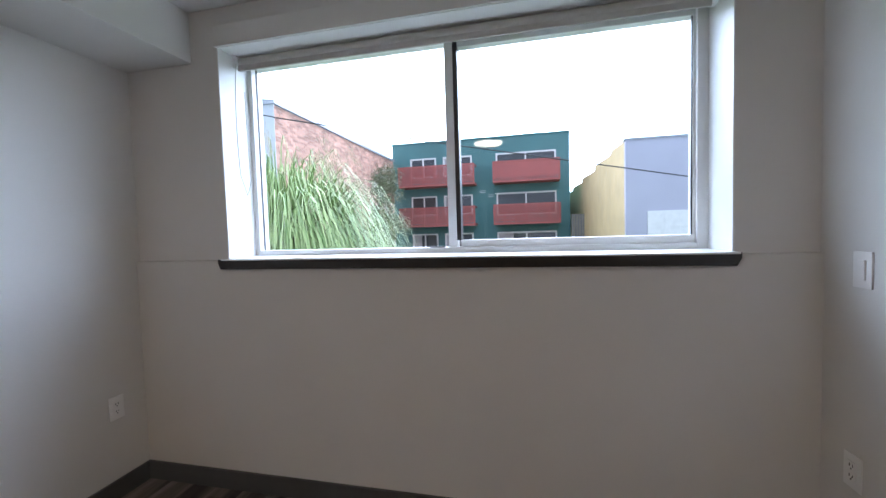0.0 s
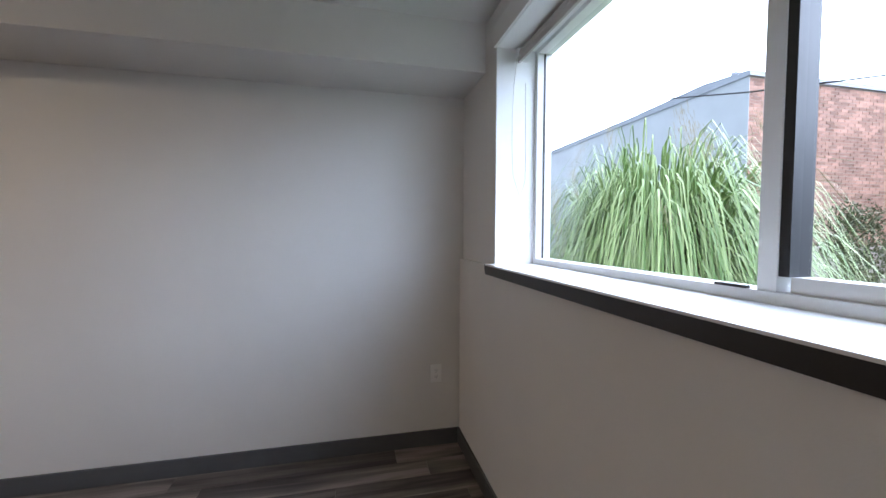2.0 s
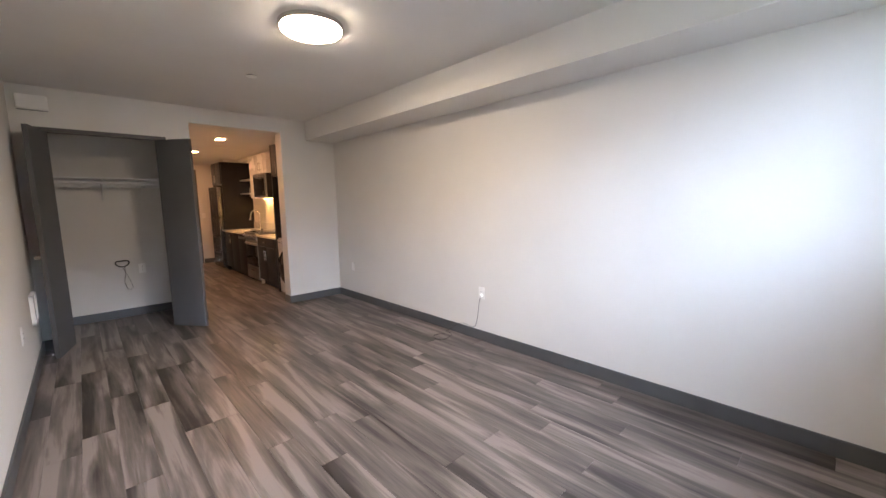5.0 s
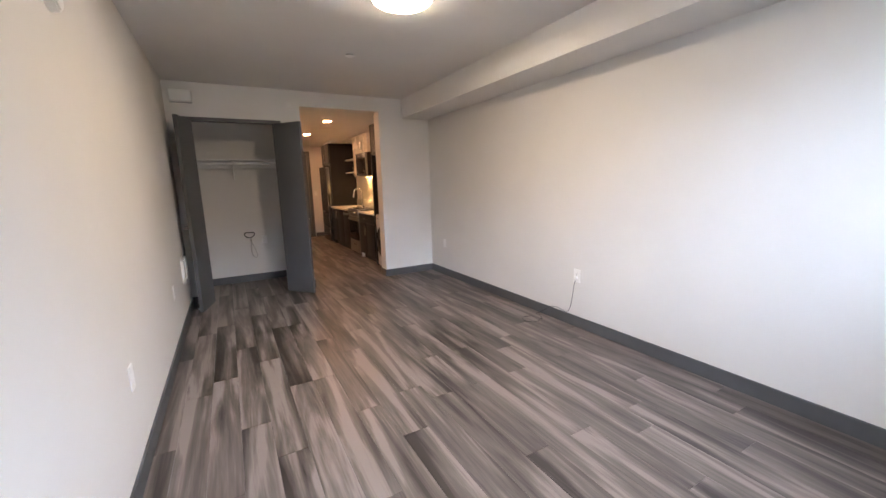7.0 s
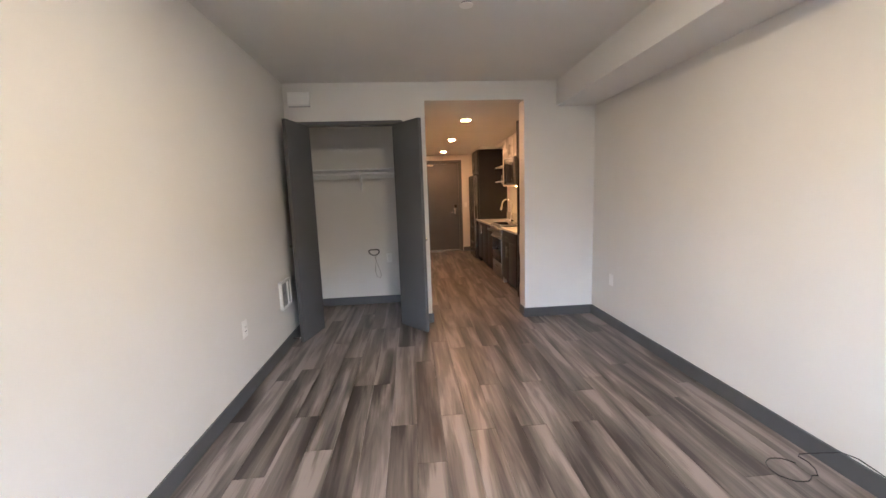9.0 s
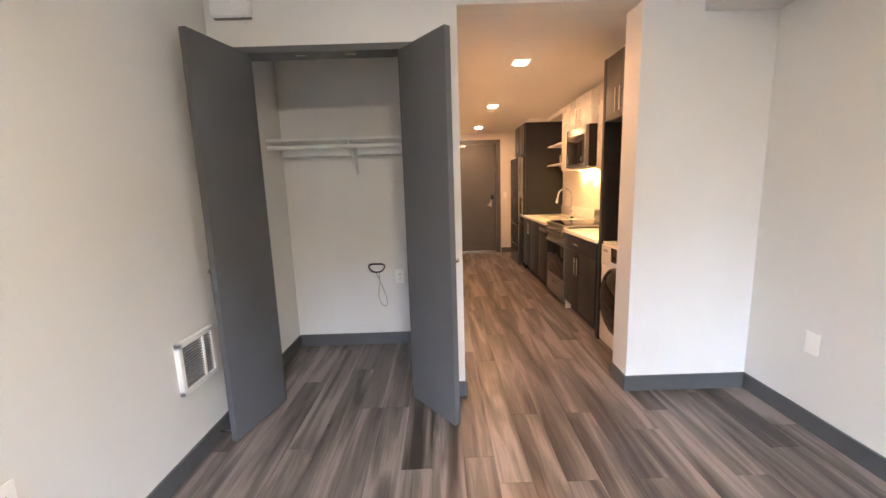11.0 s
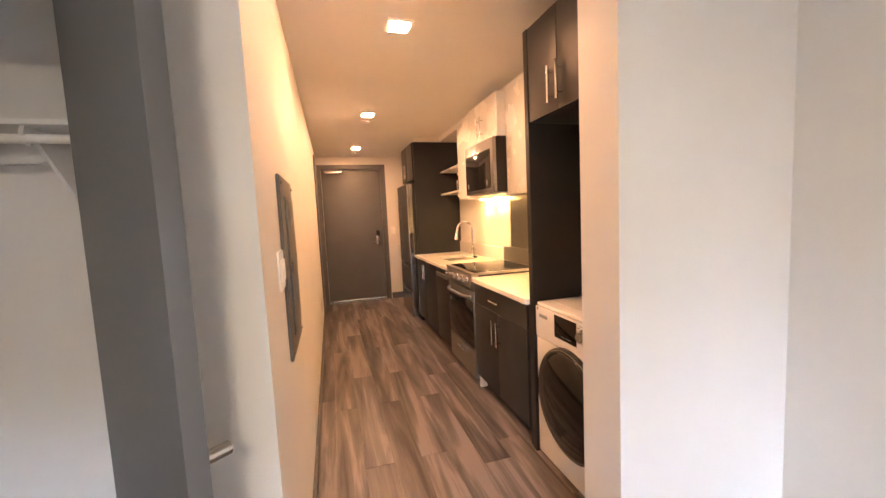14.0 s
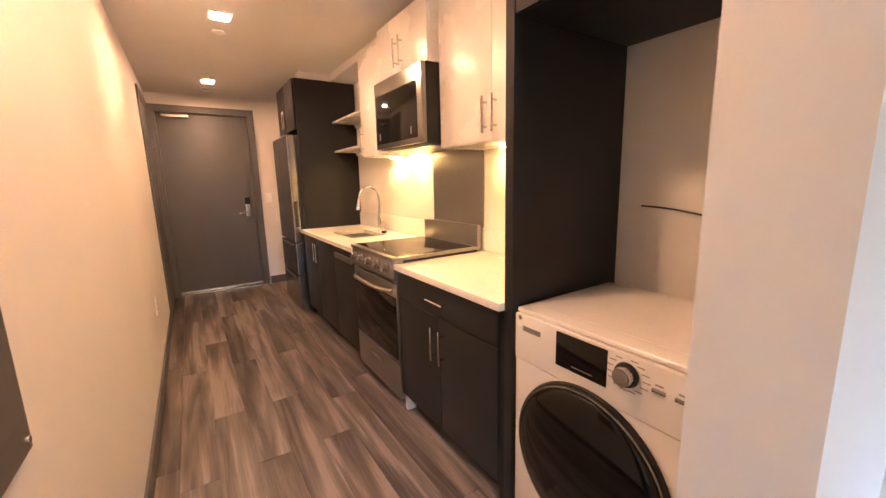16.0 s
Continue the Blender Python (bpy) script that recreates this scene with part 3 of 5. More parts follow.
DOWN = glow_material("downlight_glow", (1.0, 0.50, 0.235), DOWNLAMP)
for y in (-4.25, -5.95, -7.68):
    d = thing("downlight", (-0.545, y, HZ), "small square glowing warm ceiling downlight", "ceiling light", "hall downlights")
    bm = bmesh.new()
    box(bm, -0.609, -0.481, y - 0.064, y + 0.064, HZ - 0.010, HZ, bevel=0.003)
    part("trim", bm, WHITE, d)
    part("lens", boxed(-0.592, -0.498, y - 0.047, y + 0.047, HZ - 0.014, HZ - 0.009, bevel=0.002), DOWN, d, "glowing warm lens")

# electrical panel
ep = thing("electrical_panel", (DL, -3.86, 0.83), "grey enamelled electrical panel flush in the hall wall", "electrical panel")
bm = bmesh.new()
EPN, EPF, EPB, EPT = -3.602, -3.990, 0.852, 1.488
extrude_profile(bm, [(EPN, EPB), (EPF, EPB), (EPF, EPT), (EPN, EPT)], 0, DL - 0.012, DL)
bmesh.ops.bevel(bm, geom=bm.edges[:], offset=0.004, segments=2, affect="EDGES")
part("cover", bm, PANELGREY, ep)
# black sheet behind the door paints the shade of the gap round it
part("reveal_gap", boxed(DL - 0.0128, DL - 0.0115, -3.964, -3.694, 0.918, 1.420), BLACKPL, ep, "black sheet standing in for the shade in the door gap")
edoor = part("door", boxed(DL - 0.0165, DL - 0.012, -3.961, -3.697, 0.921, 1.417, bevel=0.002, segments=3), PANELGREY, ep)
part("rim", boxed(DL - 0.0185, DL - 0.016, -3.706, -3.700, 0.930, 1.405, bevel=0.001), PANELGREY, edoor, "raised folded door edge")
part("rib", boxed(DL - 0.0185, DL - 0.016, -3.940, -3.708, 1.400, 1.405, bevel=0.001), PANELGREY, edoor)
latch = part("latch", boxed(DL - 0.0200, DL - 0.016, -3.752, -3.712, 1.138, 1.194, bevel=0.003), PANELGREY, edoor, "grey latch surround")
part("latch_well", boxed(DL - 0.0210, DL - 0.0195, -3.747, -3.719, 1.143, 1.182, bevel=0.0005), BLACKPL, latch, "black recessed finger well")
part("latch_slide", boxed(DL - 0.0220, DL - 0.0205, -3.744, -3.722, 1.172, 1.182, bevel=0.0005), NICKEL, latch, "bright latch slide")
part("sticker", boxed(DL - 0.0172, DL - 0.0162, -3.870, -3.860, 1.318, 1.342), PLASTIC, edoor, "tiny white sticker", smooth=False)
for y, z in ((EPN - 0.020, 0.875), (EPF + 0.020, 0.875), (EPN - 0.020, 1.462), (EPF + 0.020, 1.462), (EPN - 0.020, 1.174), (EPF + 0.020, 1.172)):
    part("screw", cyl(bmesh.new(), (DL - 0.011, y, z), (DL - 0.016, y, z), 0.006, seg=12), NICKEL, ep, "bright steel screw")

# entry door
ed = thing("door_1", (-0.49, YEND, 0), "grey painted steel entry door, closed", "door", kind="structure")
part("jamb", boxed(EL - 0.045, EL + 0.035, YEND - 0.10, YEND + 0.015, 0, 2.18, bevel=0.003), DOORGREY, ed)
part("jamb", boxed(ER - 0.045, ER + 0.03, YEND - 0.10, YEND + 0.015, 0, 2.18, bevel=0.003), DOORGREY, ed)
part("head", boxed(ER + 0.03, EL - 0.045, YEND - 0.10, YEND + 0.015, 2.105, 2.18, bevel=0.003), DOORGREY, ed)
leaf = part("leaf", boxed(ER + 0.034, EL - 0.049, YEND - 0.075, YEND - 0.030, 0.018, 2.101, bevel=0.002), DOORGREY, ed)
part("threshold", boxed(ER + 0.03, EL - 0.045, YEND - 0.10, YEND + 0.02, 0, 0.012, bevel=0.003), NICKEL, ed, "aluminium threshold strip")
part("sweep", boxed(ER + 0.036, EL - 0.051, YEND - 0.030, YEND - 0.022, 0.018, 0.045, bevel=0.001), NICKEL, leaf, "aluminium door sweep")
part("closer", boxed(-0.36, -0.10, YEND - 0.03, YEND + 0.012, 2.050, 2.085, bevel=0.006), NICKEL, leaf, "slim metal door closer")
part("lock_plate", boxed(-0.895, -0.840, YEND - 0.030, YEND - 0.018, 0.90, 1.12, bevel=0.004), NICKEL, leaf, "satin metal lock plate")
part("lock_reader", boxed(-0.898, -0.837, YEND - 0.020, YEND + 0.004, 1.05, 1.135, bevel=0.008), BLACKPL, leaf, "black electronic lock reader")
bm = bmesh.new()
cyl(bm, (-0.868, YEND - 0.02, 0.955), (-0.868, YEND + 0.028, 0.955), 0.011, seg=14)
cyl(bm, (-0.868, YEND + 0.024, 0.955), (-0.755, YEND + 0.024, 0.948), 0.009, 0.007, seg=14)
part("lever", bm, NICKEL, leaf, "satin metal lever handle")

bd = thing("door_2", (DL, -8.0, 0), "grey painted side door and frame near the entry", "door", kind="structure")
part("casing", boxed(DL - 0.014, DL, -7.60, -7.52, 0, 2.18, bevel=0.003), DOORGREY, bd)
part("casing", boxed(DL - 0.014, DL, -8.46, -8.38, 0, 2.18, bevel=0.003), DOORGREY, bd)
part("casing", boxed(DL - 0.014, DL, -8.38, -7.60, 2.10, 2.18, bevel=0.003), DOORGREY, bd)
part("leaf", boxed(DL - 0.008, DL, -8.376, -7.604, 0.012, 2.096, bevel=0.002), DOORGREY, bd)

# ---- kitchen ----
KF = -1.150      # base cabinet door faces
CTZ = 0.850      # counter top


def cabinet(name, y0, y1, z0, z1, xf, mat, label, doors, drawer=0.0, handle=None, group="kitchen cabinets"):
    """A cabinet between y0 > y1 on the west wall with its doors' faces at xf. handle: 'low' or 'high' pulls by the split."""
    ob = thing(name, (XW, (y0 + y1) / 2, z0), label, "cabinet", group)
    part("body", boxed(XW + 0.002, xf - 0.020, y1 + 0.001, y0 - 0.001, z0, z1, bevel=0.001), mat, ob)
    dz1 = z1 - drawer
    w = (y0 - y1) / doors
    for k in range(doors):
        a, b = y0 - k * w, y0 - (k + 1) * w
        d = part("door", boxed(xf - 0.019, xf, b + 0.002, a - 0.002, z0 + 0.002, dz1 - 0.002, bevel=0.0015), mat, ob)
        if handle:
            near_split = (b + 0.035) if (k == 0 and doors > 1) else (a - 0.035)
            if doors == 1:
                near_split = b + 0.035
            zc = dz1 - 0.13 if handle == "high" else z0 + 0.12
            bar_handle(d, "z", (xf, near_split, zc), 0.165, 0.028)
    if drawer:
        d = part("drawer", boxed(xf - 0.019, xf, y1 + 0.002, y0 - 0.002, dz1 + 0.002, z1 - 0.002, bevel=0.0015), mat, ob)
        bar_handle(d, "y", (xf, (y0 + y1) / 2, (dz1 + z1) / 2), 0.14, 0.028)
    return ob


def toe_kick(y0, y1):
    ob = thing("toe_kick", (KF, (y0 + y1) / 2, 0), "dark recessed toe kick under the base cabinets", "toe kick", "toe kicks")
    part("board", boxed(KF - 0.085, KF - 0.070, y1, y0, 0.0, 0.10), CABDARK, ob)


PY0, PY1 = -4.050, -4.088     # tall panel
RY0, RY1 = -4.925, -5.560     # range
DY1 = -6.030                  # dishwasher end
FY = -6.945                   # fridge panel
pan = thing("laundry_side_panel", (-1.45, PY0, 0), "tall dark grey laminate panel beside the washer", "panel")
part("board", boxed(XW + 0.002, KF - 0.004, PY1, PY0, 0.0, 2.24, bevel=0.0015), CABDARK, pan)
cabinet("tall_wall_cabinet", -3.535, PY0, 1.776, 2.24, KF - 0.008, CABDARK, "dark grey two-door cabinet above the washer", 2, handle="low")
fil = thing("filler_panel", (-1.3, -3.47, 1.78), "dark grey filler strip beside the upper cabinet", "panel")
part("board", boxed(-1.30, KF - 0.010, -3.534, -3.421, 1.776, 2.24), CABDARK, fil)
cabinet("base_cabinet", PY1 - 0.032, RY0, 0.10, CTZ - 0.032, KF, CABDARK, "dark grey base cabinet with drawer and two doors", 2, drawer=0.155, handle="high")
fil2 = thing("filler_panel", (-1.3, -4.1, 0), "dark grey filler strip beside the base cabinet", "panel")
part("board", boxed(-1.35, KF - 0.012, PY1 - 0.031, PY1 - 0.001, 0.0, CTZ - 0.032), CABDARK, fil2)
toe_kick(PY1 - 0.032, RY0)
edge = thing("cabinet_leg", (KF - 0.06, RY0 + 0.02, 0), "small white plastic levelling leg under the cabinet", "cabinet leg")
part("block", boxed(KF - 0.066, KF - 0.012, RY0 + 0.004, RY0 + 0.030, 0.0, 0.098, bevel=0.003), PLASTIC, edge)
cabinet("sink_base_cabinet", DY1 - 0.003, FY + 0.002, 0.10, CTZ - 0.032, KF, CABDARK, "dark grey two-door sink cabinet by the fridge", 2, handle="high")
toe_kick(RY1, FY)

dw = thing("dishwasher", (-1.4, -5.8, 0.1), "slim dishwasher with dark grey front panel", "dishwasher", "kitchen appliances")
part("tub", boxed(XW + 0.05, KF - 0.03, DY1 + 0.002, RY1 - 0.004, 0.10, CTZ - 0.034), BLACKPL, dw)
dd = part("door", boxed(KF - 0.029, KF, DY1 + 0.003, RY1 - 0.014, 0.102, CTZ - 0.036, bevel=0.002), CABDARK, dw)
part("trim_strip", boxed(KF - 0.029, KF + 0.001, RY1 - 0.013, RY1 - 0.005, 0.102, CTZ - 0.036), STEEL, dd, "bright steel edge strip")
part("handle", boxed(KF, KF + 0.012, DY1 + 0.05, RY1 - 0.06, CTZ - 0.125, CTZ - 0.085, bevel=0.004), STEEL, dd, "steel recessed handle")

# counters, with the sink's opening
SKX0, SKX1, SKY0, SKY1 = -1.600, -1.300, -6.02, -6.50
ct = thing("countertop", (-1.44, -4.5, CTZ), "white quartz worktop between washer panel and range", "worktop", "worktops")
part("slab", boxed(XW + 0.002, -1.128, RY0 + 0.002, PY1 - 0.001, CTZ - 0.030, CTZ, bevel=0.002), QUARTZ, ct)
part("upstand", boxed(XW + 0.002, XW + 0.020, RY0 + 0.002, PY1 - 0.001, CTZ + 0.001, 0.985, bevel=0.0015), QUARTZ, ct)
ct2 = thing("countertop", (-1.44, -6.2, CTZ), "white quartz worktop with an undermount sink cut-out", "worktop", "worktops")
bm = bmesh.new()
box(bm, XW + 0.002, SKX0, FY + 0.001, RY1 - 0.002, CTZ - 0.030, CTZ)
box(bm, SKX1, -1.128, FY + 0.001, RY1 - 0.002, CTZ - 0.030, CTZ)
box(bm, SKX0, SKX1, SKY0, RY1 - 0.002, CTZ - 0.030, CTZ)
box(bm, SKX0, SKX1, FY + 0.001, SKY1, CTZ - 0.030, CTZ)
part("slab", bm, QUARTZ, ct2, smooth=False)
part("upstand", boxed(XW + 0.002, XW + 0.020, FY + 0.001, RY1 - 0.002, CTZ + 0.001, 0.985, bevel=0.0015), QUARTZ, ct2)
sk = thing("sink", (-1.45, -6.26, CTZ - 0.2), "undermount stainless steel sink bowl in the worktop", "sink")
bm = bmesh.new()
box(bm, SKX0 - 0.012, SKX1 + 0.012, SKY1 - 0.012, SKY0 + 0.012, CTZ - 0.215, CTZ - 0.205)
box(bm, SKX0 - 0.012, SKX0 - 0.004, SKY1 - 0.012, SKY0 + 0.012, CTZ - 0.205, CTZ - 0.031)
box(bm, SKX1 + 0.004, SKX1 + 0.012, SKY1 - 0.012, SKY0 + 0.012, CTZ - 0.205, CTZ - 0.031)
box(bm, SKX0 - 0.004, SKX1 + 0.004, SKY1 - 0.012, SKY1 - 0.004, CTZ - 0.205, CTZ - 0.031)
box(bm, SKX0 - 0.004, SKX1 + 0.004, SKY0 + 0.004, SKY0 + 0.012, CTZ - 0.205, CTZ - 0.031)
part("bowl", bm, STEEL, sk, smooth=False)
part("drain", cyl(bmesh.new(), (-1.45, -6.26, CTZ - 0.206), (-1.45, -6.26, CTZ - 0.200), 0.045, seg=24, bevel=0.002), CHROME, sk, "chrome drain")

tap = thing("faucet", (-1.655, -6.26, CTZ), "tall gooseneck pull-down kitchen faucet in bright metal", "faucet")
fx, fy = -1.655, -6.26
bm = bmesh.new()
cyl(bm, (fx, fy, CTZ), (fx, fy, CTZ + 0.012), 0.028, seg=28, bevel=0.003)
cyl(bm, (fx, fy, CTZ + 0.012), (fx, fy, CTZ + 0.13), 0.019, seg=24, bevel=0.002)
part("base", bm, CHROME, tap)
arc = [(fx, fy, CTZ + 0.12), (fx, fy, CTZ + 0.30)] + [(fx + 0.085 - 0.085 * math.cos(a), fy - 0.03 * a / math.pi, CTZ + 0.30 + 0.095 * math.sin(a)) for a in [k * math.pi / 10 for k in range(1, 10)]]
arc += [(fx + 0.172, fy - 0.032, CTZ + 0.285)]
part("neck", tube(bmesh.new(), arc, 0.012, 14), CHROME, tap)
part("spray_head", cyl(bmesh.new(), (fx + 0.172, fy - 0.032, CTZ + 0.29), (fx + 0.187, fy - 0.034, CTZ + 0.20), 0.014, 0.020, seg=20, bevel=0.002), CHROME, tap)
bm = bmesh.new()
cyl(bm, (fx, fy + 0.015, CTZ + 0.085), (fx, fy + 0.045, CTZ + 0.085), 0.013, seg=16)
cyl(bm, (fx, fy + 0.040, CTZ + 0.085), (fx + 0.03, fy + 0.055, CTZ + 0.155), 0.006, seg=10)
part("lever", bm, CHROME, tap)
sp = thing("soap_dispenser", (-1.65, -6.13, CTZ), "small black sink stopper cap on the worktop", "sink accessory")
part("cap", cyl(bmesh.new(), (-1.63, -6.13, CTZ), (-1.63, -6.13, CTZ + 0.022), 0.022, seg=20, bevel=0.004), BLACKPL, sp)

# range
rg = thing("kitchen_range", (-1.44, -5.24, 0), "stainless steel slide-in electric range with black glass top", "range", "kitchen appliances")
RF = -1.140
part("body", boxed(XW + 0.06, RF - 0.045, RY1 + 0.002, RY0 - 0.002, 0.03, 0.862), BLACKPL, rg)
part("cooktop", boxed(XW + 0.06, RF + 0.015, RY1 + 0.001, RY0 - 0.001, 0.862, 0.880, bevel=0.003), STEEL, rg, "steel cooktop surround")
part("glass_top", boxed(XW + 0.085, RF - 0.02, RY1 + 0.022, RY0 - 0.022, 0.8795, 0.8835, bevel=0.001), BLACKGLASS, rg, "black ceramic glass")
part("back_guard", boxed(XW + 0.03, XW + 0.058, RY1 + 0.002, RY0 - 0.002, 0.862, 1.010, bevel=0.003), STEEL, rg, "brushed steel back guard")
bm = bmesh.new()
extrude_profile(bm, [(RF - 0.045, 0.745), (RF + 0.002, 0.745), (RF + 0.016, 0.765), (RF + 0.004, 0.861), (RF - 0.045, 0.861)], 1, RY1 + 0.002, RY0 - 0.002)
pnl = part("control_panel", bm, STEEL, rg, "brushed steel control panel", smooth=False)
for k in range(5):
    y = RY0 - 0.085 - k * (RY0 - RY1 - 0.17) / 4
    bm = bmesh.new()
    cyl(bm, (RF + 0.008, y, 0.812), (RF + 0.020, y, 0.814), 0.027, seg=24, bevel=0.002)
    cyl(bm, (RF + 0.018, y, 0.814), (RF + 0.046, y, 0.818), 0.021, 0.019, seg=24, bevel=0.003)
    part("knob", bm, NICKEL, pnl, "metal control knob")
od = part("oven_door", boxed(RF - 0.044, RF, RY1 + 0.004, RY0 - 0.004, 0.275, 0.735, bevel=0.004), STEEL, rg, "steel framed oven door")
part("oven_window", boxed(RF - 0.004, RF + 0.003, RY1 + 0.014, RY0 - 0.014, 0.290, 0.655, bevel=0.001), BLACKGLASS, od, "black oven glass")
bm = bmesh.new()
hp = [(RF, RY1 + 0.05, 0.69)] + [(RF + 0.045 * math.sin(math.pi * min(1, k / 2, (10 - k) / 2) / 2) + 0.006 * math.sin(math.pi * k / 10), RY1 + 0.05 + k * (RY0 - RY1 - 0.1) / 10, 0.69) for k in range(0, 11)]
tube(bm, hp[1:], 0.012, 12)
part("oven_handle", bm, STEEL, od, "curved steel handle")
wd = part("warming_drawer", boxed(RF - 0.044, RF, RY1 + 0.004, RY0 - 0.004, 0.055, 0.265, bevel=0.004), STEEL, rg, "steel storage drawer")
part("drawer_pull", boxed(RF, RF + 0.008, -5.33, -5.16, 0.195, 0.218, bevel=0.003), NICKEL, wd)
for y in (RY0 - 0.04, RY1 + 0.04):
    part("foot", cyl(bmesh.new(), (RF - 0.08, y, 0), (RF - 0.08, y, 0.032), 0.016, seg=14), BLACKPL, rg)

ss = thing("steel_splash_panel", (XW, -5.2, 1.0), "brushed stainless splash panel on the wall behind the range", "splashback")
part("sheet", boxed(XW + 0.001, XW + 0.005, -5.50, RY0 - 0.002, 0.99, 1.500), STEEL, ss)

# uppers, microwave, shelves
UX = -1.460
UT = 2.235
cabinet("wall_cabinet", PY1 - 0.001, -4.945, 1.457, UT, UX, CABWHITE, "glossy white two-door wall cabinet", 2, handle="low")
cabinet("wall_cabinet", -4.948, -5.570, 1.908, UT, -1.390, CABWHITE, "glossy white wall cabinet above the microwave", 2, handle="low")
cabinet("wall_cabinet", -5.573, -6.090, 1.478, UT, UX, CABWHITE, "narrow glossy white wall cabinet beside shelves", 1, handle="low")
mw = thing("microwave", (-1.5, -5.24, 1.487), "stainless over-the-range microwave with black glass door", "microwave", "kitchen appliances")
MX, MY0, MY1, MZ0, MZ1 = -1.350, -4.952, -5.560, 1.487, 1.905
part("case", boxed(XW + 0.002, MX - 0.030, MY1, MY0, MZ0, MZ1, bevel=0.002), BLACKPL, mw)
md = part("door", boxed(MX - 0.029, MX, MY1 + 0.001, MY0 - 0.001, MZ0 + 0.004, MZ1 - 0.002, bevel=0.004), STEELV, mw, "steel door frame")
part("door_glass", boxed(MX - 0.005, MX + 0.002, MY1 + 0.025, MY0 - 0.055, MZ0 + 0.035, MZ1 - 0.085, bevel=0.001), BLACKGLASS, md, "black glass")
part("keypad", boxed(MX + 0.0015, MX + 0.003, MY1 + 0.06, MY1 + 0.075, MZ0 + 0.06, MZ0 + 0.10), MARK, md, "small printed keys")
part("keypad", boxed(MX + 0.0015, MX + 0.003, MY0 - 0.13, MY0 - 0.115, MZ0 + 0.06, MZ0 + 0.10), MARK, md, "small printed keys")
part("vent_plate", boxed(-1.72, MX - 0.06, MY1 + 0.03, MY0 - 0.03, MZ0 - 0.010, MZ0 + 0.001, bevel=0.002), STEEL, mw, "steel underside with vents")
for z in (1.595, 1.870):
    s = thing("wall_shelf", (-1.63, -6.5, z), "white floating shelf between cabinet and fridge panel", "shelf", "floating shelves")
    part("board", boxed(XW + 0.002, -1.510, FY + 0.002, -6.093, z - 0.018, z, bevel=0.002), CABWHITE, s)
    part("cleat", boxed(XW + 0.002, XW + 0.022, FY + 0.004, -6.095, z - 0.045, z - 0.019), CABWHITE, s)

# bulkheads over the cabinets
structure("trim_bulkhead", boxed(XW, UX - 0.05, FY, -4.09, UT + 0.004, HZ), PAINT, "painted bulkhead over the wall cabinets")
structure("trim_bulkhead_tall", boxed(XW, -1.24, -4.086, -3.42, 2.243, HZ), PAINT, "painted bulkhead over the tall cabinet")
structure("trim_bulkhead_fridge", boxed(XW, -1.225, -7.70, FY - 0.002, 2.243, HZ), PAINT, "painted bulkhead over the fridge cabinet")

# fridge
fp = thing("fridge_side_panel", (-1.46, FY, 0), "tall dark grey laminate panel beside the fridge", "panel")
part("board", boxed(XW + 0.002, -1.178, FY - 0.02, FY, 0, 2.24, bevel=0.0015), CABDARK, fp)
fp2 = thing("fridge_side_panel", (-1.46, -7.66, 0), "tall dark grey laminate panel beside the fridge", "panel")
part("board", boxed(XW + 0.002, -1.178, -7.68, -7.66, 0, 2.24, bevel=0.0015), CABDARK, fp2)
cabinet("fridge_cabinet", FY - 0.021, -7.659, 1.79, 2.24, -1.160, CABDARK, "dark grey cabinet above the fridge", 2, handle="low")
fg = thing("refrigerator", (-1.4, -7.3, 0), "tall stainless bottom-freezer refrigerator with two drawers", "refrigerator", "kitchen appliances")
FX = -1.075
part("body", boxed(XW + 0.03, FX - 0.075, -7.640, FY - 0.030, 0.03, 1.735, bevel=0.003), BLACKPL, fg)
for nm, z0, z1 in (("door", 0.720, 1.738), ("freezer_drawer", 0.395, 0.710), ("freezer_drawer", 0.05, 0.385)):
    d = part(nm, boxed(FX - 0.070, FX, -7.642, FY - 0.028, z0, z1, bevel=0.012, segments=3), STEELV, fg, "brushed steel front")
    if nm == "door":
        part("grip_recess", boxed(FX - 0.05, FX - 0.015, FY - 0.0285, FY - 0.0265, 0.87, 1.12, bevel=0.001), BLACKPL, d, "black recessed grip")
    else:
        part("grip", boxed(FX - 0.002, FX + 0.008, -7.55, FY - 0.12, z1 - 0.040, z1 - 0.022, bevel=0.003), BLACKPL, d, "dark recessed grip")
for y in (-7.58, -7.02):
    part("foot", cyl(bmesh.new(), (FX - 0.12, y, 0), (FX - 0.12, y, 0.032), 0.02, seg=14), BLACKPL, fg)

# washer
ws = thing("washing_machine", (-1.45, -3.74, 0), "white front-loading washer with a black round door", "washing machine", "kitchen appliances")
WX, WY0, WY1, WZ = -1.165, -3.442, -4.040, 0.845
part("cabinet", boxed(XW + 0.06, WX - 0.025, WY1, WY0, 0.015, WZ - 0.016, bevel=0.006), WASHWHITE, ws)
part("lid", boxed(XW + 0.055, WX - 0.006, WY1, WY0, WZ - 0.016, WZ, bevel=0.007, segments=3), WASHWHITE, ws)
part("lid_groove", boxed(XW + 0.10, WX - 0.075, WY1 + 0.04, WY0 - 0.04, WZ, WZ + 0.0015), WASHWHITE, ws)
fr_ = part("front", boxed(WX - 0.026, WX, WY1, WY0, 0.018, 0.660, bevel=0.006), WASHWHITE, ws)
cp = part("control_panel", boxed(WX - 0.026, WX + 0.004, WY1, WY0, 0.663, WZ - 0.018, bevel=0.006), WASHWHITE, ws)
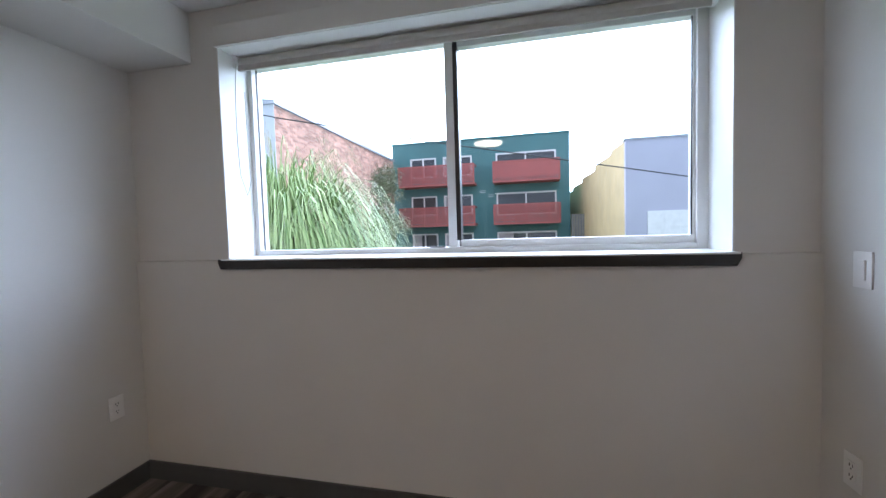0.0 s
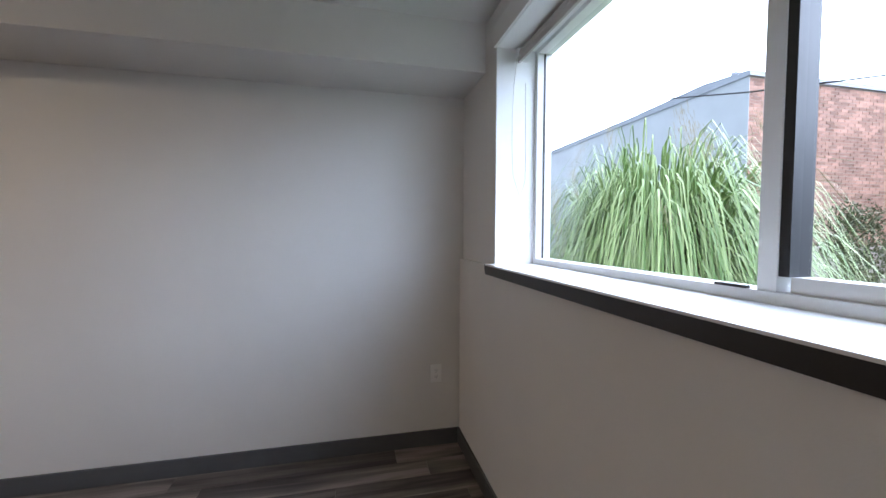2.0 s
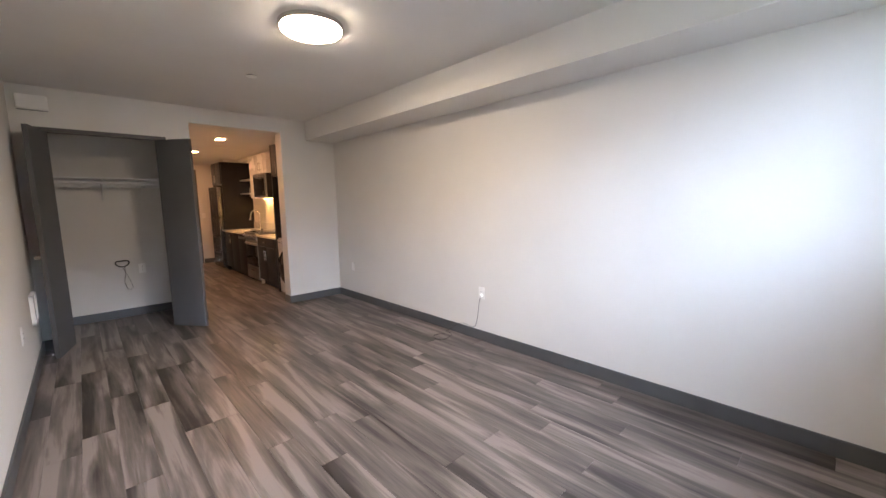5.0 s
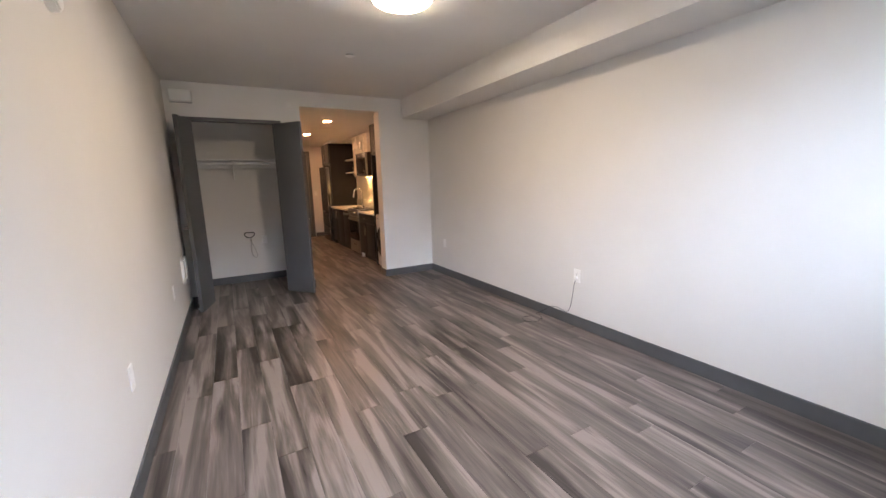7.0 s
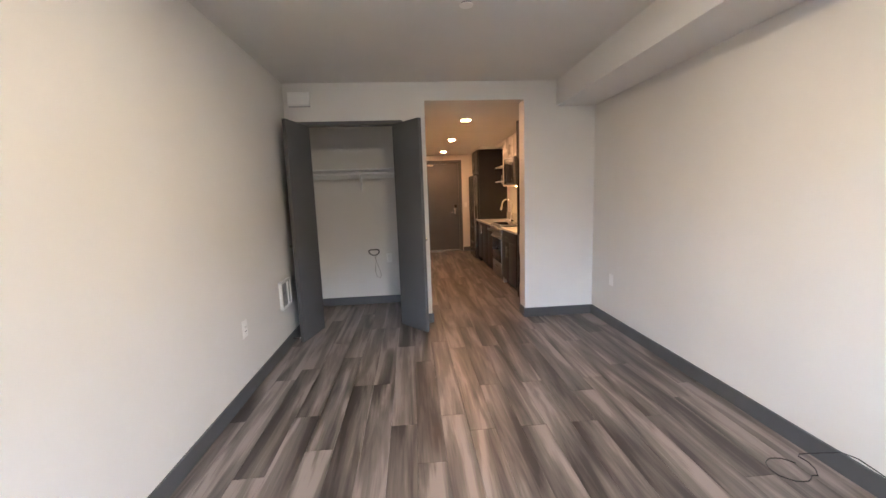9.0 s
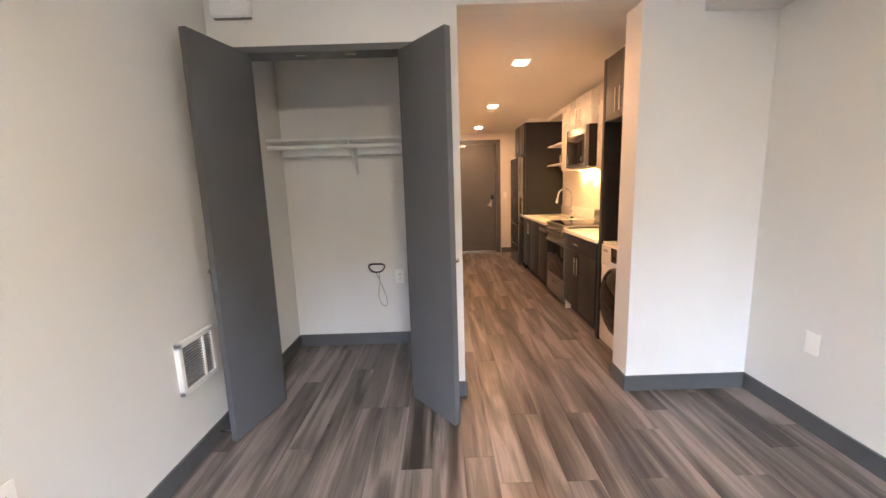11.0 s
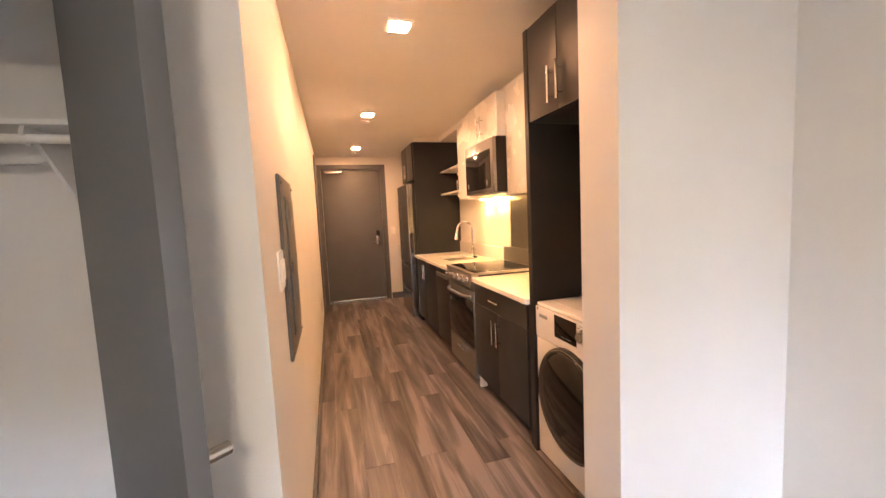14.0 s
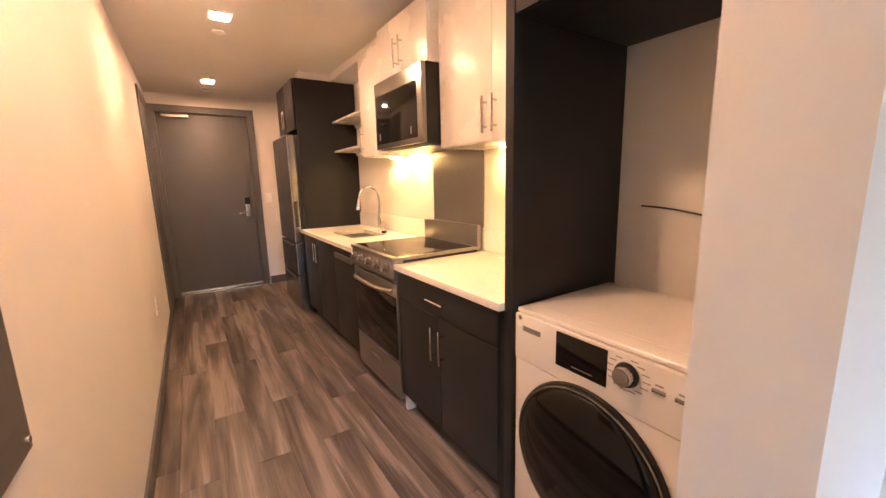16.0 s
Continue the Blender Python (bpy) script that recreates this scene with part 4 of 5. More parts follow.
part("display", boxed(WX + 0.003, WX + 0.006, -3.860, -3.685, 0.708, 0.818, bevel=0.001), BLACKGLASS, cp, "black glass display")
part("display_marks", boxed(WX + 0.0055, WX + 0.0062, -3.800, -3.730, 0.7225, 0.7250), MARK, cp, "faint grey display marks", smooth=False)
kb = part("dial", cyl(bmesh.new(), (WX + 0.003, -3.628, 0.772), (WX + 0.014, -3.628, 0.772), 0.034, 0.032, seg=40, bevel=0.002), BLACKPL, cp, "black dial ring")
part("dial_cap", cyl(bmesh.new(), (WX + 0.013, -3.628, 0.772), (WX + 0.036, -3.628, 0.772), 0.026, 0.024, seg=40, bevel=0.003), NICKEL, kb, "brushed metal dial cap")
for k in range(14):
    a = radians(20 + k * 360 / 15)
    yy, zz = -3.628 + 0.052 * math.sin(a), 0.772 + 0.045 * math.cos(a)
    part("label_bar", boxed(WX + 0.0038, WX + 0.0046, yy - 0.010, yy + 0.010, zz - 0.0015, zz + 0.0015), MARK, cp, smooth=False)
for y in (-3.545, -3.490):
    part("button", boxed(WX + 0.003, WX + 0.008, y - 0.017, y + 0.017, 0.757, 0.768, bevel=0.003), NICKEL, cp, "small metal push button")
    part("label_bar", boxed(WX + 0.0038, WX + 0.0046, y - 0.010, y + 0.010, 0.775, 0.780), MARK, cp, smooth=False)
# no hollow is cut: a grey plate paints the shade inside the drawer grip
part("drawer_recess", boxed(WX + 0.003, WX + 0.0052, -4.002, -3.925, 0.772, 0.790, bevel=0.001), MARK, cp, "grey plate painting the shade in the detergent drawer grip")
part("badge", cyl(bmesh.new(), (WX + 0.003, -4.016, 0.815), (WX + 0.005, -4.016, 0.815), 0.008, seg=16), NICKEL, cp, "small round metal badge")
DC = (-3.745, 0.412)
bm = bmesh.new()
cyl(bm, (WX - 0.002, *DC), (WX + 0.022, *DC), 0.266, 0.259, seg=72, bevel=0.006)
door = part("door", bm, BLACKPL, ws, "dark round door ring")
part("chrome_ring", tube(bmesh.new(), [(WX + 0.020, DC[0] + 0.251 * math.cos(a), DC[1] + 0.251 * math.sin(a)) for a in [k * math.pi / 36 for k in range(73)]], 0.004, 8), STEELV, door, "dark metal ring")
bm = bmesh.new()
bmesh.ops.create_uvsphere(bm, u_segments=56, v_segments=28, radius=1, matrix=Matrix.Translation((WX + 0.018, *DC)) @ Matrix.Diagonal((0.050, 0.248, 0.248, 1)))
bmesh.ops.delete(bm, geom=[v for v in bm.verts if v.co.x < WX + 0.010], context="VERTS")
part("door_glass", bm, BLACKGLASS, door, "domed black door glass")
hose = thing("washer_cable", (XW, -3.8, 1.2), "thin black cable on the alcove wall", "cable")
part("lead", tube(bmesh.new(), [(XW + 0.006, -3.95 + 0.06 * k, 1.165 - 0.006 * k + 0.004 * math.sin(k)) for k in range(7)], 0.0035, 6), BLACKPL, hose)

# under-cabinet lamps
PUCK = glow_material("puck_glow", (1.0, 0.53, 0.15), UNDERLAMP)
for x, y, z in ((-1.70, -5.66, 1.478), (-1.70, -6.00, 1.478), (-1.70, -4.66, 1.457)):
    u = thing("under_cabinet_light", (x, y, z), "small glowing warm light under the wall unit", "light", "under-cabinet lights")
    part("housing", boxed(x - 0.03, x + 0.03, y - 0.045, y + 0.045, z - 0.006, z, bevel=0.002), WHITE, u)
    part("lens", boxed(x - 0.022, x + 0.022, y - 0.038, y + 0.038, z - 0.008, z - 0.005), PUCK, u, "glowing warm lens")

# ---- outside ----
GZ = -1.3
GRASSG = material("lawn", (0.10, 0.13, 0.05), 0.9, vary=0.35, scale=0.8, bump=0.3, bump_scale=12)
ROADM = material("asphalt", (0.06, 0.06, 0.062), 0.85, vary=0.2, scale=2, bump=0.2, bump_scale=60)
GREENW = material("teal_siding", (0.085, 0.20, 0.20), 0.75, vary=0.10, scale=0.6)
REDW = material("red_stained_wood", (0.42, 0.12, 0.11), 0.7, vary=0.15, scale=3)
TRIMW = material("white_trim", (0.75, 0.75, 0.73), 0.5, vary=0.05)
DARKGL = material("dark_window_glass", (0.05, 0.055, 0.06), 0.06, vary=0.3, scale=0.7)
CURT = material("curtain", (0.45, 0.43, 0.42), 0.9, vary=0.2, scale=3)
YELL = material("yellow_stucco", (0.62, 0.47, 0.25), 0.85, vary=0.10, scale=1.2, bump=0.2, bump_scale=20)
LAV = material("pale_lavender_stucco", (0.46, 0.46, 0.54), 0.85, vary=0.06, scale=0.8, bump=0.2, bump_scale=20)
# mortar lightened along with the far brick, to carry the outdoor haze
MORTAR = material("mortar", (0.50, 0.42, 0.37), 0.9, vary=0.12, scale=4)
ROOFM = material("pale_metal_coping", (0.40, 0.43, 0.47), 0.5, vary=0.1, scale=2)
PALEW = material("pale_blue_wall", (0.58, 0.61, 0.63), 0.8, vary=0.10, scale=0.8)
WIREM = material("black_cable", (0.02, 0.02, 0.02), 0.6)
BARKM = material("bark", (0.10, 0.07, 0.05), 0.9, vary=0.2)

structure("ground", boxed(-400, 400, YW + 0.31, 900, GZ - 0.3, GZ), GRASSG, "grassy ground reaching to the horizon")
structure("road", boxed(-60, 60, 8.5, 13.0, GZ, GZ + 0.01), ROADM, "grey asphalt street")

gb = thing("apartment_building", (-3.8, 27, GZ), "teal three-storey apartment building with red balconies", "building")
GX0, GX1, GY, GT = -9.95, 2.11, 27.0, 7.55
part("wall", boxed(GX0, GX1, GY, GY + 9, GZ, GT), GREENW, gb, smooth=False)
gb.location = (-2.92, 27, GZ - 0.15)
part("coping", boxed(GX0 - 0.05, GX1 + 0.05, GY - 0.06, GY + 9.05, GT, GT + 0.10), GREENW, gb, smooth=False)


def far_window(x0, x1, z0, z1, curtain=0):
    w = part("window", boxed(x0 + 0.08, x1 - 0.08, GY - 0.03, GY - 0.004, z0 + 0.08, z1 - 0.08), DARKGL, gb, "dark reflecting glass", smooth=False)
    bm = bmesh.new()
    box(bm, x0, x1, GY - 0.08, GY - 0.002, z1 - 0.10, z1)
    box(bm, x0, x1, GY - 0.08, GY - 0.002, z0, z0 + 0.08)
    xm = (x0 + x1) / 2
    for a, b in ((x0, x0 + 0.10), (x1 - 0.10, x1), (xm - 0.05, xm + 0.05)):
        box(bm, a, b, GY - 0.08, GY - 0.002, z0 + 0.08, z1 - 0.10)
    part("window_frame", bm, TRIMW, w, "white window frame", smooth=False)
    if curtain:
        part("curtain", boxed(x0 + 0.1, x0 + 0.1 + (x1 - x0) * curtain, GY - 0.034, GY - 0.031, z0 + 0.1, z1 - 0.1), CURT, w, "pale curtain behind the glass", smooth=False)


def balcony(x0, x1, z0, z1, solid):
    b = part("balcony", boxed(x0, x1, GY - 1.25, GY - 0.005, z0, z0 + 0.16), REDW, gb, smooth=False)
    bm = bmesh.new()
    box(bm, x0, x1, GY - 1.27, GY - 1.20, z1 - 0.09, z1)
    box(bm, x0, x1, GY - 1.27, GY - 1.20, z0 + 0.20, z0 + 0.27)
    for s in (x0, x1 - 0.07):
        box(bm, s, s + 0.07, GY - 1.20, GY - 0.01, z1 - 0.09, z1)
    part("rail", bm, REDW, b, smooth=False)
    n = 6
    for k in range(n + 1):
        x = x0 + (x1 - x0 - 0.09) * k / n
        part("post", boxed(x, x + 0.09, GY - 1.265, GY - 1.195, z0 + 0.16, z1 - 0.09), REDW, b, smooth=False)
    if solid:
        part("panel", boxed(x0, x1, GY - 1.235, GY - 1.215, z0 + 0.30, z1 - 0.09), REDW, b, smooth=False)
    else:
        bm = bmesh.new()
        h = z1 - 0.09 - (z0 + 0.27)
        for s in (1, -1):
            x = x0 - h
            while x < x1:
                a, c = (x, x + h) if s > 0 else (x + h, x)
                za, zb = z0 + 0.27, z1 - 0.09
                pa, pb = max(x0, min(x1, a)), max(x0, min(x1, c))
                ta, tb = (pa - a) / (c - a), (pb - a) / (c - a)
                if abs(pb - pa) > 0.02:
                    q = [(pa, GY - 1.235 - 0.01 * s, za + (zb - za) * ta), (pb, GY - 1.235 - 0.01 * s, za + (zb - za) * tb)]
                    for dy in (0.0, 0.012):
                        q = [(q[0][0], q[0][1] - dy, q[0][2]), (q[1][0], q[1][1] - dy, q[1][2])]
                        bm.faces.new([bm.verts.new((q[e][0] + o_, q[e][1], q[e][2])) for e, o_ in ((0, -0.032), (0, 0.032), (1, 0.032), (1, -0.032))])
                x += 0.12
        lat = part("lattice", bm, REDW, b, "criss-cross lattice infill", smooth=False)
        tagged(lat, kind="stuff")


for zt, c in ((6.50, 0.0), (3.86, 0.0), (1.24, 0.3)):
    far_window(-8.60, -6.75, zt - 1.35, zt, c)
    far_window(-6.25, -4.25, zt - 1.35, zt, 0.25)
    far_window(-2.62, 1.26, zt - 1.5, zt, 0.25 if zt < 3 else 0.0)
for z0, z1 in ((4.42, 5.78), (1.72, 3.02), (-0.95, 0.35)):
    balcony(-9.15, -3.95, z0, z1, False)
    balcony(-2.75, 1.42, z0, z1, z0 > 4)
for k, z in enumerate((4.05, 3.75, 3.45)):
    part("vent_slat", boxed(-3.75 + 0.55 * k, -3.35 + 0.55 * k, GY - 0.03, GY, z, z + 0.03), TRIMW, gb, smooth=False)
    part("vent_slat", boxed(-3.75 + 0.55 * k, -3.35 + 0.55 * k, GY - 0.03, GY, z - 0.12, z - 0.09), TRIMW, gb, smooth=False)

fence = thing("board_fence", (2.6, 26.5, GZ), "weathered grey board fence between the buildings", "fence")
for k in range(6):
    part("board", boxed(3.0 + 0.17 * k, 3.15 + 0.17 * k, 26.4, 26.43, GZ, 2.1), material("grey_boards", (0.22, 0.21, 0.2), 0.85, vary=0.2), fence, smooth=False)

yb = thing("stucco_building", (5, 20, GZ), "pale stucco building with a stepped yellow side wall", "building")
N, F = Vector((3.85, 18.0)), Vector((2.95, 33.0))
bm = bmesh.new()
prof = [(0, 4.78), (0.14, 4.80), (0.15, 4.62), (0.36, 4.62), (0.37, 4.36), (0.60, 4.36), (0.61, 4.12), (0.82, 4.12), (0.83, 3.95), (1.0, 3.95)]
lo, hi = [], []
for off in (0.0, 0.3):
    ring_ = [(N.lerp(F, u), z) for u, z in prof] + [(F, GZ), (N, GZ)]
    (lo if off == 0 else hi).extend([bm.verts.new((p.x + off, p.y, z)) for p, z in ring_])
k = len(lo)
for i in range(k):
    bm.faces.new((lo[i], lo[(i + 1) % k], hi[(i + 1) % k], hi[i]))
bm.faces.new(lo[::-1])
bm.faces.new(hi)
part("side_wall", bm, YELL, yb, "yellow stucco stepped wall", smooth=False)
yb.location.x += 0.42
part("front_wall", boxed(3.84, 14, 17.96, 18.3, GZ, 4.78), LAV, yb, "pale lavender stucco front", smooth=False)
part("coping", boxed(3.80, 14, 17.90, 18.34, 4.781, 4.86), ROOFM, yb, smooth=False)
gd = part("garage_door", boxed(4.66, 7.6, 17.90, 17.957, GZ, 1.86), TRIMW, yb, "white panelled garage door", smooth=False)
for r in range(4):
    for c in range(5):
        part("door_panel", boxed(4.72 + 0.575 * c, 5.25 + 0.575 * c, 17.882, 17.901, 1.20 - 0.78 * r, 1.80 - 0.78 * r), TRIMW, gd, smooth=False)

bb = thing("brick_building", (-12, 20, GZ), "red brick building with pale coping behind the grass", "building")
BX, BY0, BY1, BZ = -8.85, 13.6, 26.6, 6.2
part("wall", boxed(-30, BX - 0.02, BY0 + 0.02, BY1, GZ, BZ), MORTAR, bb, "mortar-grey wall core", smooth=False)
part("front_wall", boxed(-30, BX, BY0, BY0 + 0.019, GZ, BZ), PALEW, bb, "pale blue painted front", smooth=False)
bm = bmesh.new()
extrude_profile(bm, [(-30, BZ), (BX + 0.08, BZ), (BX + 0.08, BZ + 0.16), (-10.4, BZ + 0.30), (-14, BZ + 0.20), (-30, BZ + 0.16)], 1, BY0 - 0.08, BY0 + 0.4)
part("front_coping", bm, ROOFM, bb, smooth=False)
part("side_coping", boxed(BX - 0.3, BX + 0.08, BY0 + 0.4, BY1, BZ, BZ + 0.15), ROOFM, bb, smooth=False)
part("chimney", cyl(bmesh.new(), (-10.5, 15, BZ), (-10.5, 15, BZ + 0.9), 0.12, seg=12), ROOFM, bb, "small metal flue")
verts, faces = [], []
rnd = random.Random(5)
rowh, bl = 0.11, 0.32
r = 0
z = 1.0
while z < BZ - 0.05:
    y = BY0 + 0.03 - (0.16 if r % 2 else 0)
    while y < BY1 - 0.3:
        a, b_, o = max(BY0 + 0.03, y), y + bl - 0.016, BX - rnd.random() * 0.012
        i = len(verts)
        verts += [(BX - 0.03, a, z), (BX - 0.03, b_, z), (BX - 0.03, b_, z + rowh - 0.014), (BX - 0.03, a, z + rowh - 0.014),
                  (o, a, z), (o, b_, z), (o, b_, z + rowh - 0.014), (o, a, z + rowh - 0.014)]
        faces += [(i + 4, i + 5, i + 6, i + 7), (i, i + 1, i + 5, i + 4), (i + 1, i + 2, i + 6, i + 5), (i + 2, i + 3, i + 7, i + 6), (i + 3, i, i + 4, i + 7)]
        y += bl
    z += rowh
    r += 1
me = bpy.data.meshes.new("bricks")
me.from_pydata([(x - bb.location.x, y - bb.location.y, z - bb.location.z) for x, y, z in verts], [], faces)
# red brick with the haze of distance mixed into its paler base colour
BRICKS = material("hazed_red_brick", (0.50, 0.28, 0.21), 0.85, vary=0.22, scale=1.3)
nn, ll = BRICKS.node_tree.nodes, BRICKS.node_tree.links
g2 = nn.new("ShaderNodeNewGeometry")
rr2 = nn.new("ShaderNodeMapRange")
rr2.inputs[3].default_value, rr2.inputs[4].default_value = 0.7, 1.3
ll.new(g2.outputs["Random Per Island"], rr2.inputs[0])
m3 = nn.new("ShaderNodeVectorMath")
m3.operation = "SCALE"
src = nn["Principled BSDF"].inputs["Base Color"].links[0].from_socket
ll.new(src, m3.inputs[0])
ll.new(rr2.outputs[0], m3.inputs["Scale"])
ll.new(m3.outputs[0], nn["Principled BSDF"].inputs["Base Color"])
me.materials.append(BRICKS)
bo = new("bricks", me)
bo.parent = bb
tagged(bo, "red brick courses", kind="stuff")

wire = thing("overhead_cable", (-10.3, 13.59, 6.1), "black overhead cable sagging across the street", "cable")
posts = [Vector(p) for p in ((-21.67, 11.9, 7.41), (-15.67, 12.6, 7.41), (-8.46, 13.2, 5.55), (-3.17, 15.0, 4.66), (9.88, 17.85, 2.47))]
run = []
for p, q in zip(posts, posts[1:]):
    run += [p.lerp(q, k / 8) for k in range(8)]
part("strand", tube(bmesh.new(), run + [posts[-1]], 0.022, 6), WIREM, wire)


def blades(name, centre, count, seed, spread, height, reach, width, mat, label, category, zbase):
    """A tussock: arching blades that rise from the foot and bend outwards."""
    rnd = random.Random(seed)
    vs, fs = [], []
    for _ in range(count):
        a = rnd.uniform(0, 2 * math.pi)
        r0 = spread * math.sqrt(rnd.random())
        x0, y0 = centre[0] + r0 * math.cos(a), centre[1] + 0.7 * r0 * math.sin(a)
        h = height * rnd.uniform(0.55, 1.0)
        out = reach * rnd.uniform(0.15, 1.0)
        a2 = a + rnd.uniform(-0.7, 0.7)
        dx, dy = math.cos(a2), 0.8 * math.sin(a2)
        sx, sy = -dy, dx
        w = width * rnd.uniform(0.6, 1.2)
        n = 8
        droop = rnd.uniform(0.45, 1.1) + 0.55 * (out / reach)
        i = len(vs)
        for k in range(n + 1):
            t = k / n
            px = out * t ** 1.55
            pz = h * (1.55 * t - (0.55 + droop * 0.6) * t ** 2.6)
            ww = w * (1 - t ** 2) + 0.0006
            tw = rnd.uniform(-0.1, 0.1)
            vs.append((x0 + dx * px + sx * ww, y0 + dy * px + sy * ww, zbase + pz + tw * ww))
            vs.append((x0 + dx * px - sx * ww, y0 + dy * px - sy * ww, zbase + pz - tw * ww))
        for k in range(n):
            fs.append((i + 2 * k, i + 2 * k + 1, i + 2 * k + 3, i + 2 * k + 2))
    top = thing(name, (centre[0], centre[1], zbase), label, category)
    me = bpy.data.meshes.new("blades")
    me.from_pydata([(x - centre[0], y - centre[1], z - zbase) for x, y, z in vs], [], fs)
    me.materials.append(mat)
    me.shade_smooth()
    o = new("blades", me)
    o.parent = top
    tagged(o, kind="stuff")
    BASE_AT[o] = Vector((centre[0], centre[1], zbase))
    return top


def leaf_material(name, c0, c1):
    m = material(name, c0, 0.5, vary=0.2, scale=3)
    n, l = m.node_tree.nodes, m.node_tree.links
    g = n.new("ShaderNodeNewGeometry")
    rp = n.new("ShaderNodeValToRGB")
    rp.color_ramp.elements[0].color, rp.color_ramp.elements[1].color = (*c0, 1), (*c1, 1)
    l.new(g.outputs["Random Per Island"], rp.inputs[0])
    l.new(rp.outputs[0], n["Principled BSDF"].inputs["Base Color"])
    n["Principled BSDF"].inputs["Transmission Weight"].default_value = 0.0
    return m


BLADE = leaf_material("grass_blade", (0.10, 0.20, 0.04), (0.42, 0.51, 0.22))
PLUME = leaf_material("grass_plume", (0.40, 0.33, 0.20), (0.58, 0.50, 0.34))
SHRUB = leaf_material("shrub_leaf", (0.06, 0.09, 0.03), (0.22, 0.20, 0.11))
tus = blades("pampas_grass", (-2.12, 4.25), 5600, 3, 0.45, 3.75, 1.32, 0.0090, BLADE, "large green clump of arching ornamental grass", "grass", GZ + 0.85)
# soil mound under the clump
bm = bmesh.new()
cyl(bm, (-2.12, 4.25, GZ), (-2.12, 4.25, GZ + 0.88), 1.35, 0.8, seg=32)
part("soil_mound", bm, BARKM, tus, "dark planted soil mound")
# plumes
vs, fs = [], []
rnd = random.Random(11)
for _ in range(26):
    a = rnd.uniform(0, 6.283)
    px, py, pz = -2.10 + rnd.uniform(0.2, 0.95) * math.cos(a), 4.15 + 0.8 * math.sin(a), GZ + 0.85 + rnd.uniform(1.7, 2.7)
    for k in range(60):
        t = rnd.random()
        x, y, z = px + 0.16 * t * math.cos(a) + rnd.gauss(0, 0.018), py + rnd.gauss(0, 0.018), pz - 0.22 * t + rnd.gauss(0, 0.03)
        i = len(vs)
        d = rnd.uniform(0.03, 0.07)
        vs += [(x, y, z), (x + 0.004, y, z), (x + 0.02 * math.cos(a), y, z - d)]
        fs.append((i, i + 1, i + 2))
me = bpy.data.meshes.new("plumes")
me.from_pydata([(x - tus.location.x, y - tus.location.y, z - tus.location.z) for x, y, z in vs], [], fs)
me.materials.append(PLUME)
o = new("plumes", me)
o.parent = tus
tagged(o, "pale straw-coloured seed plumes", kind="stuff")


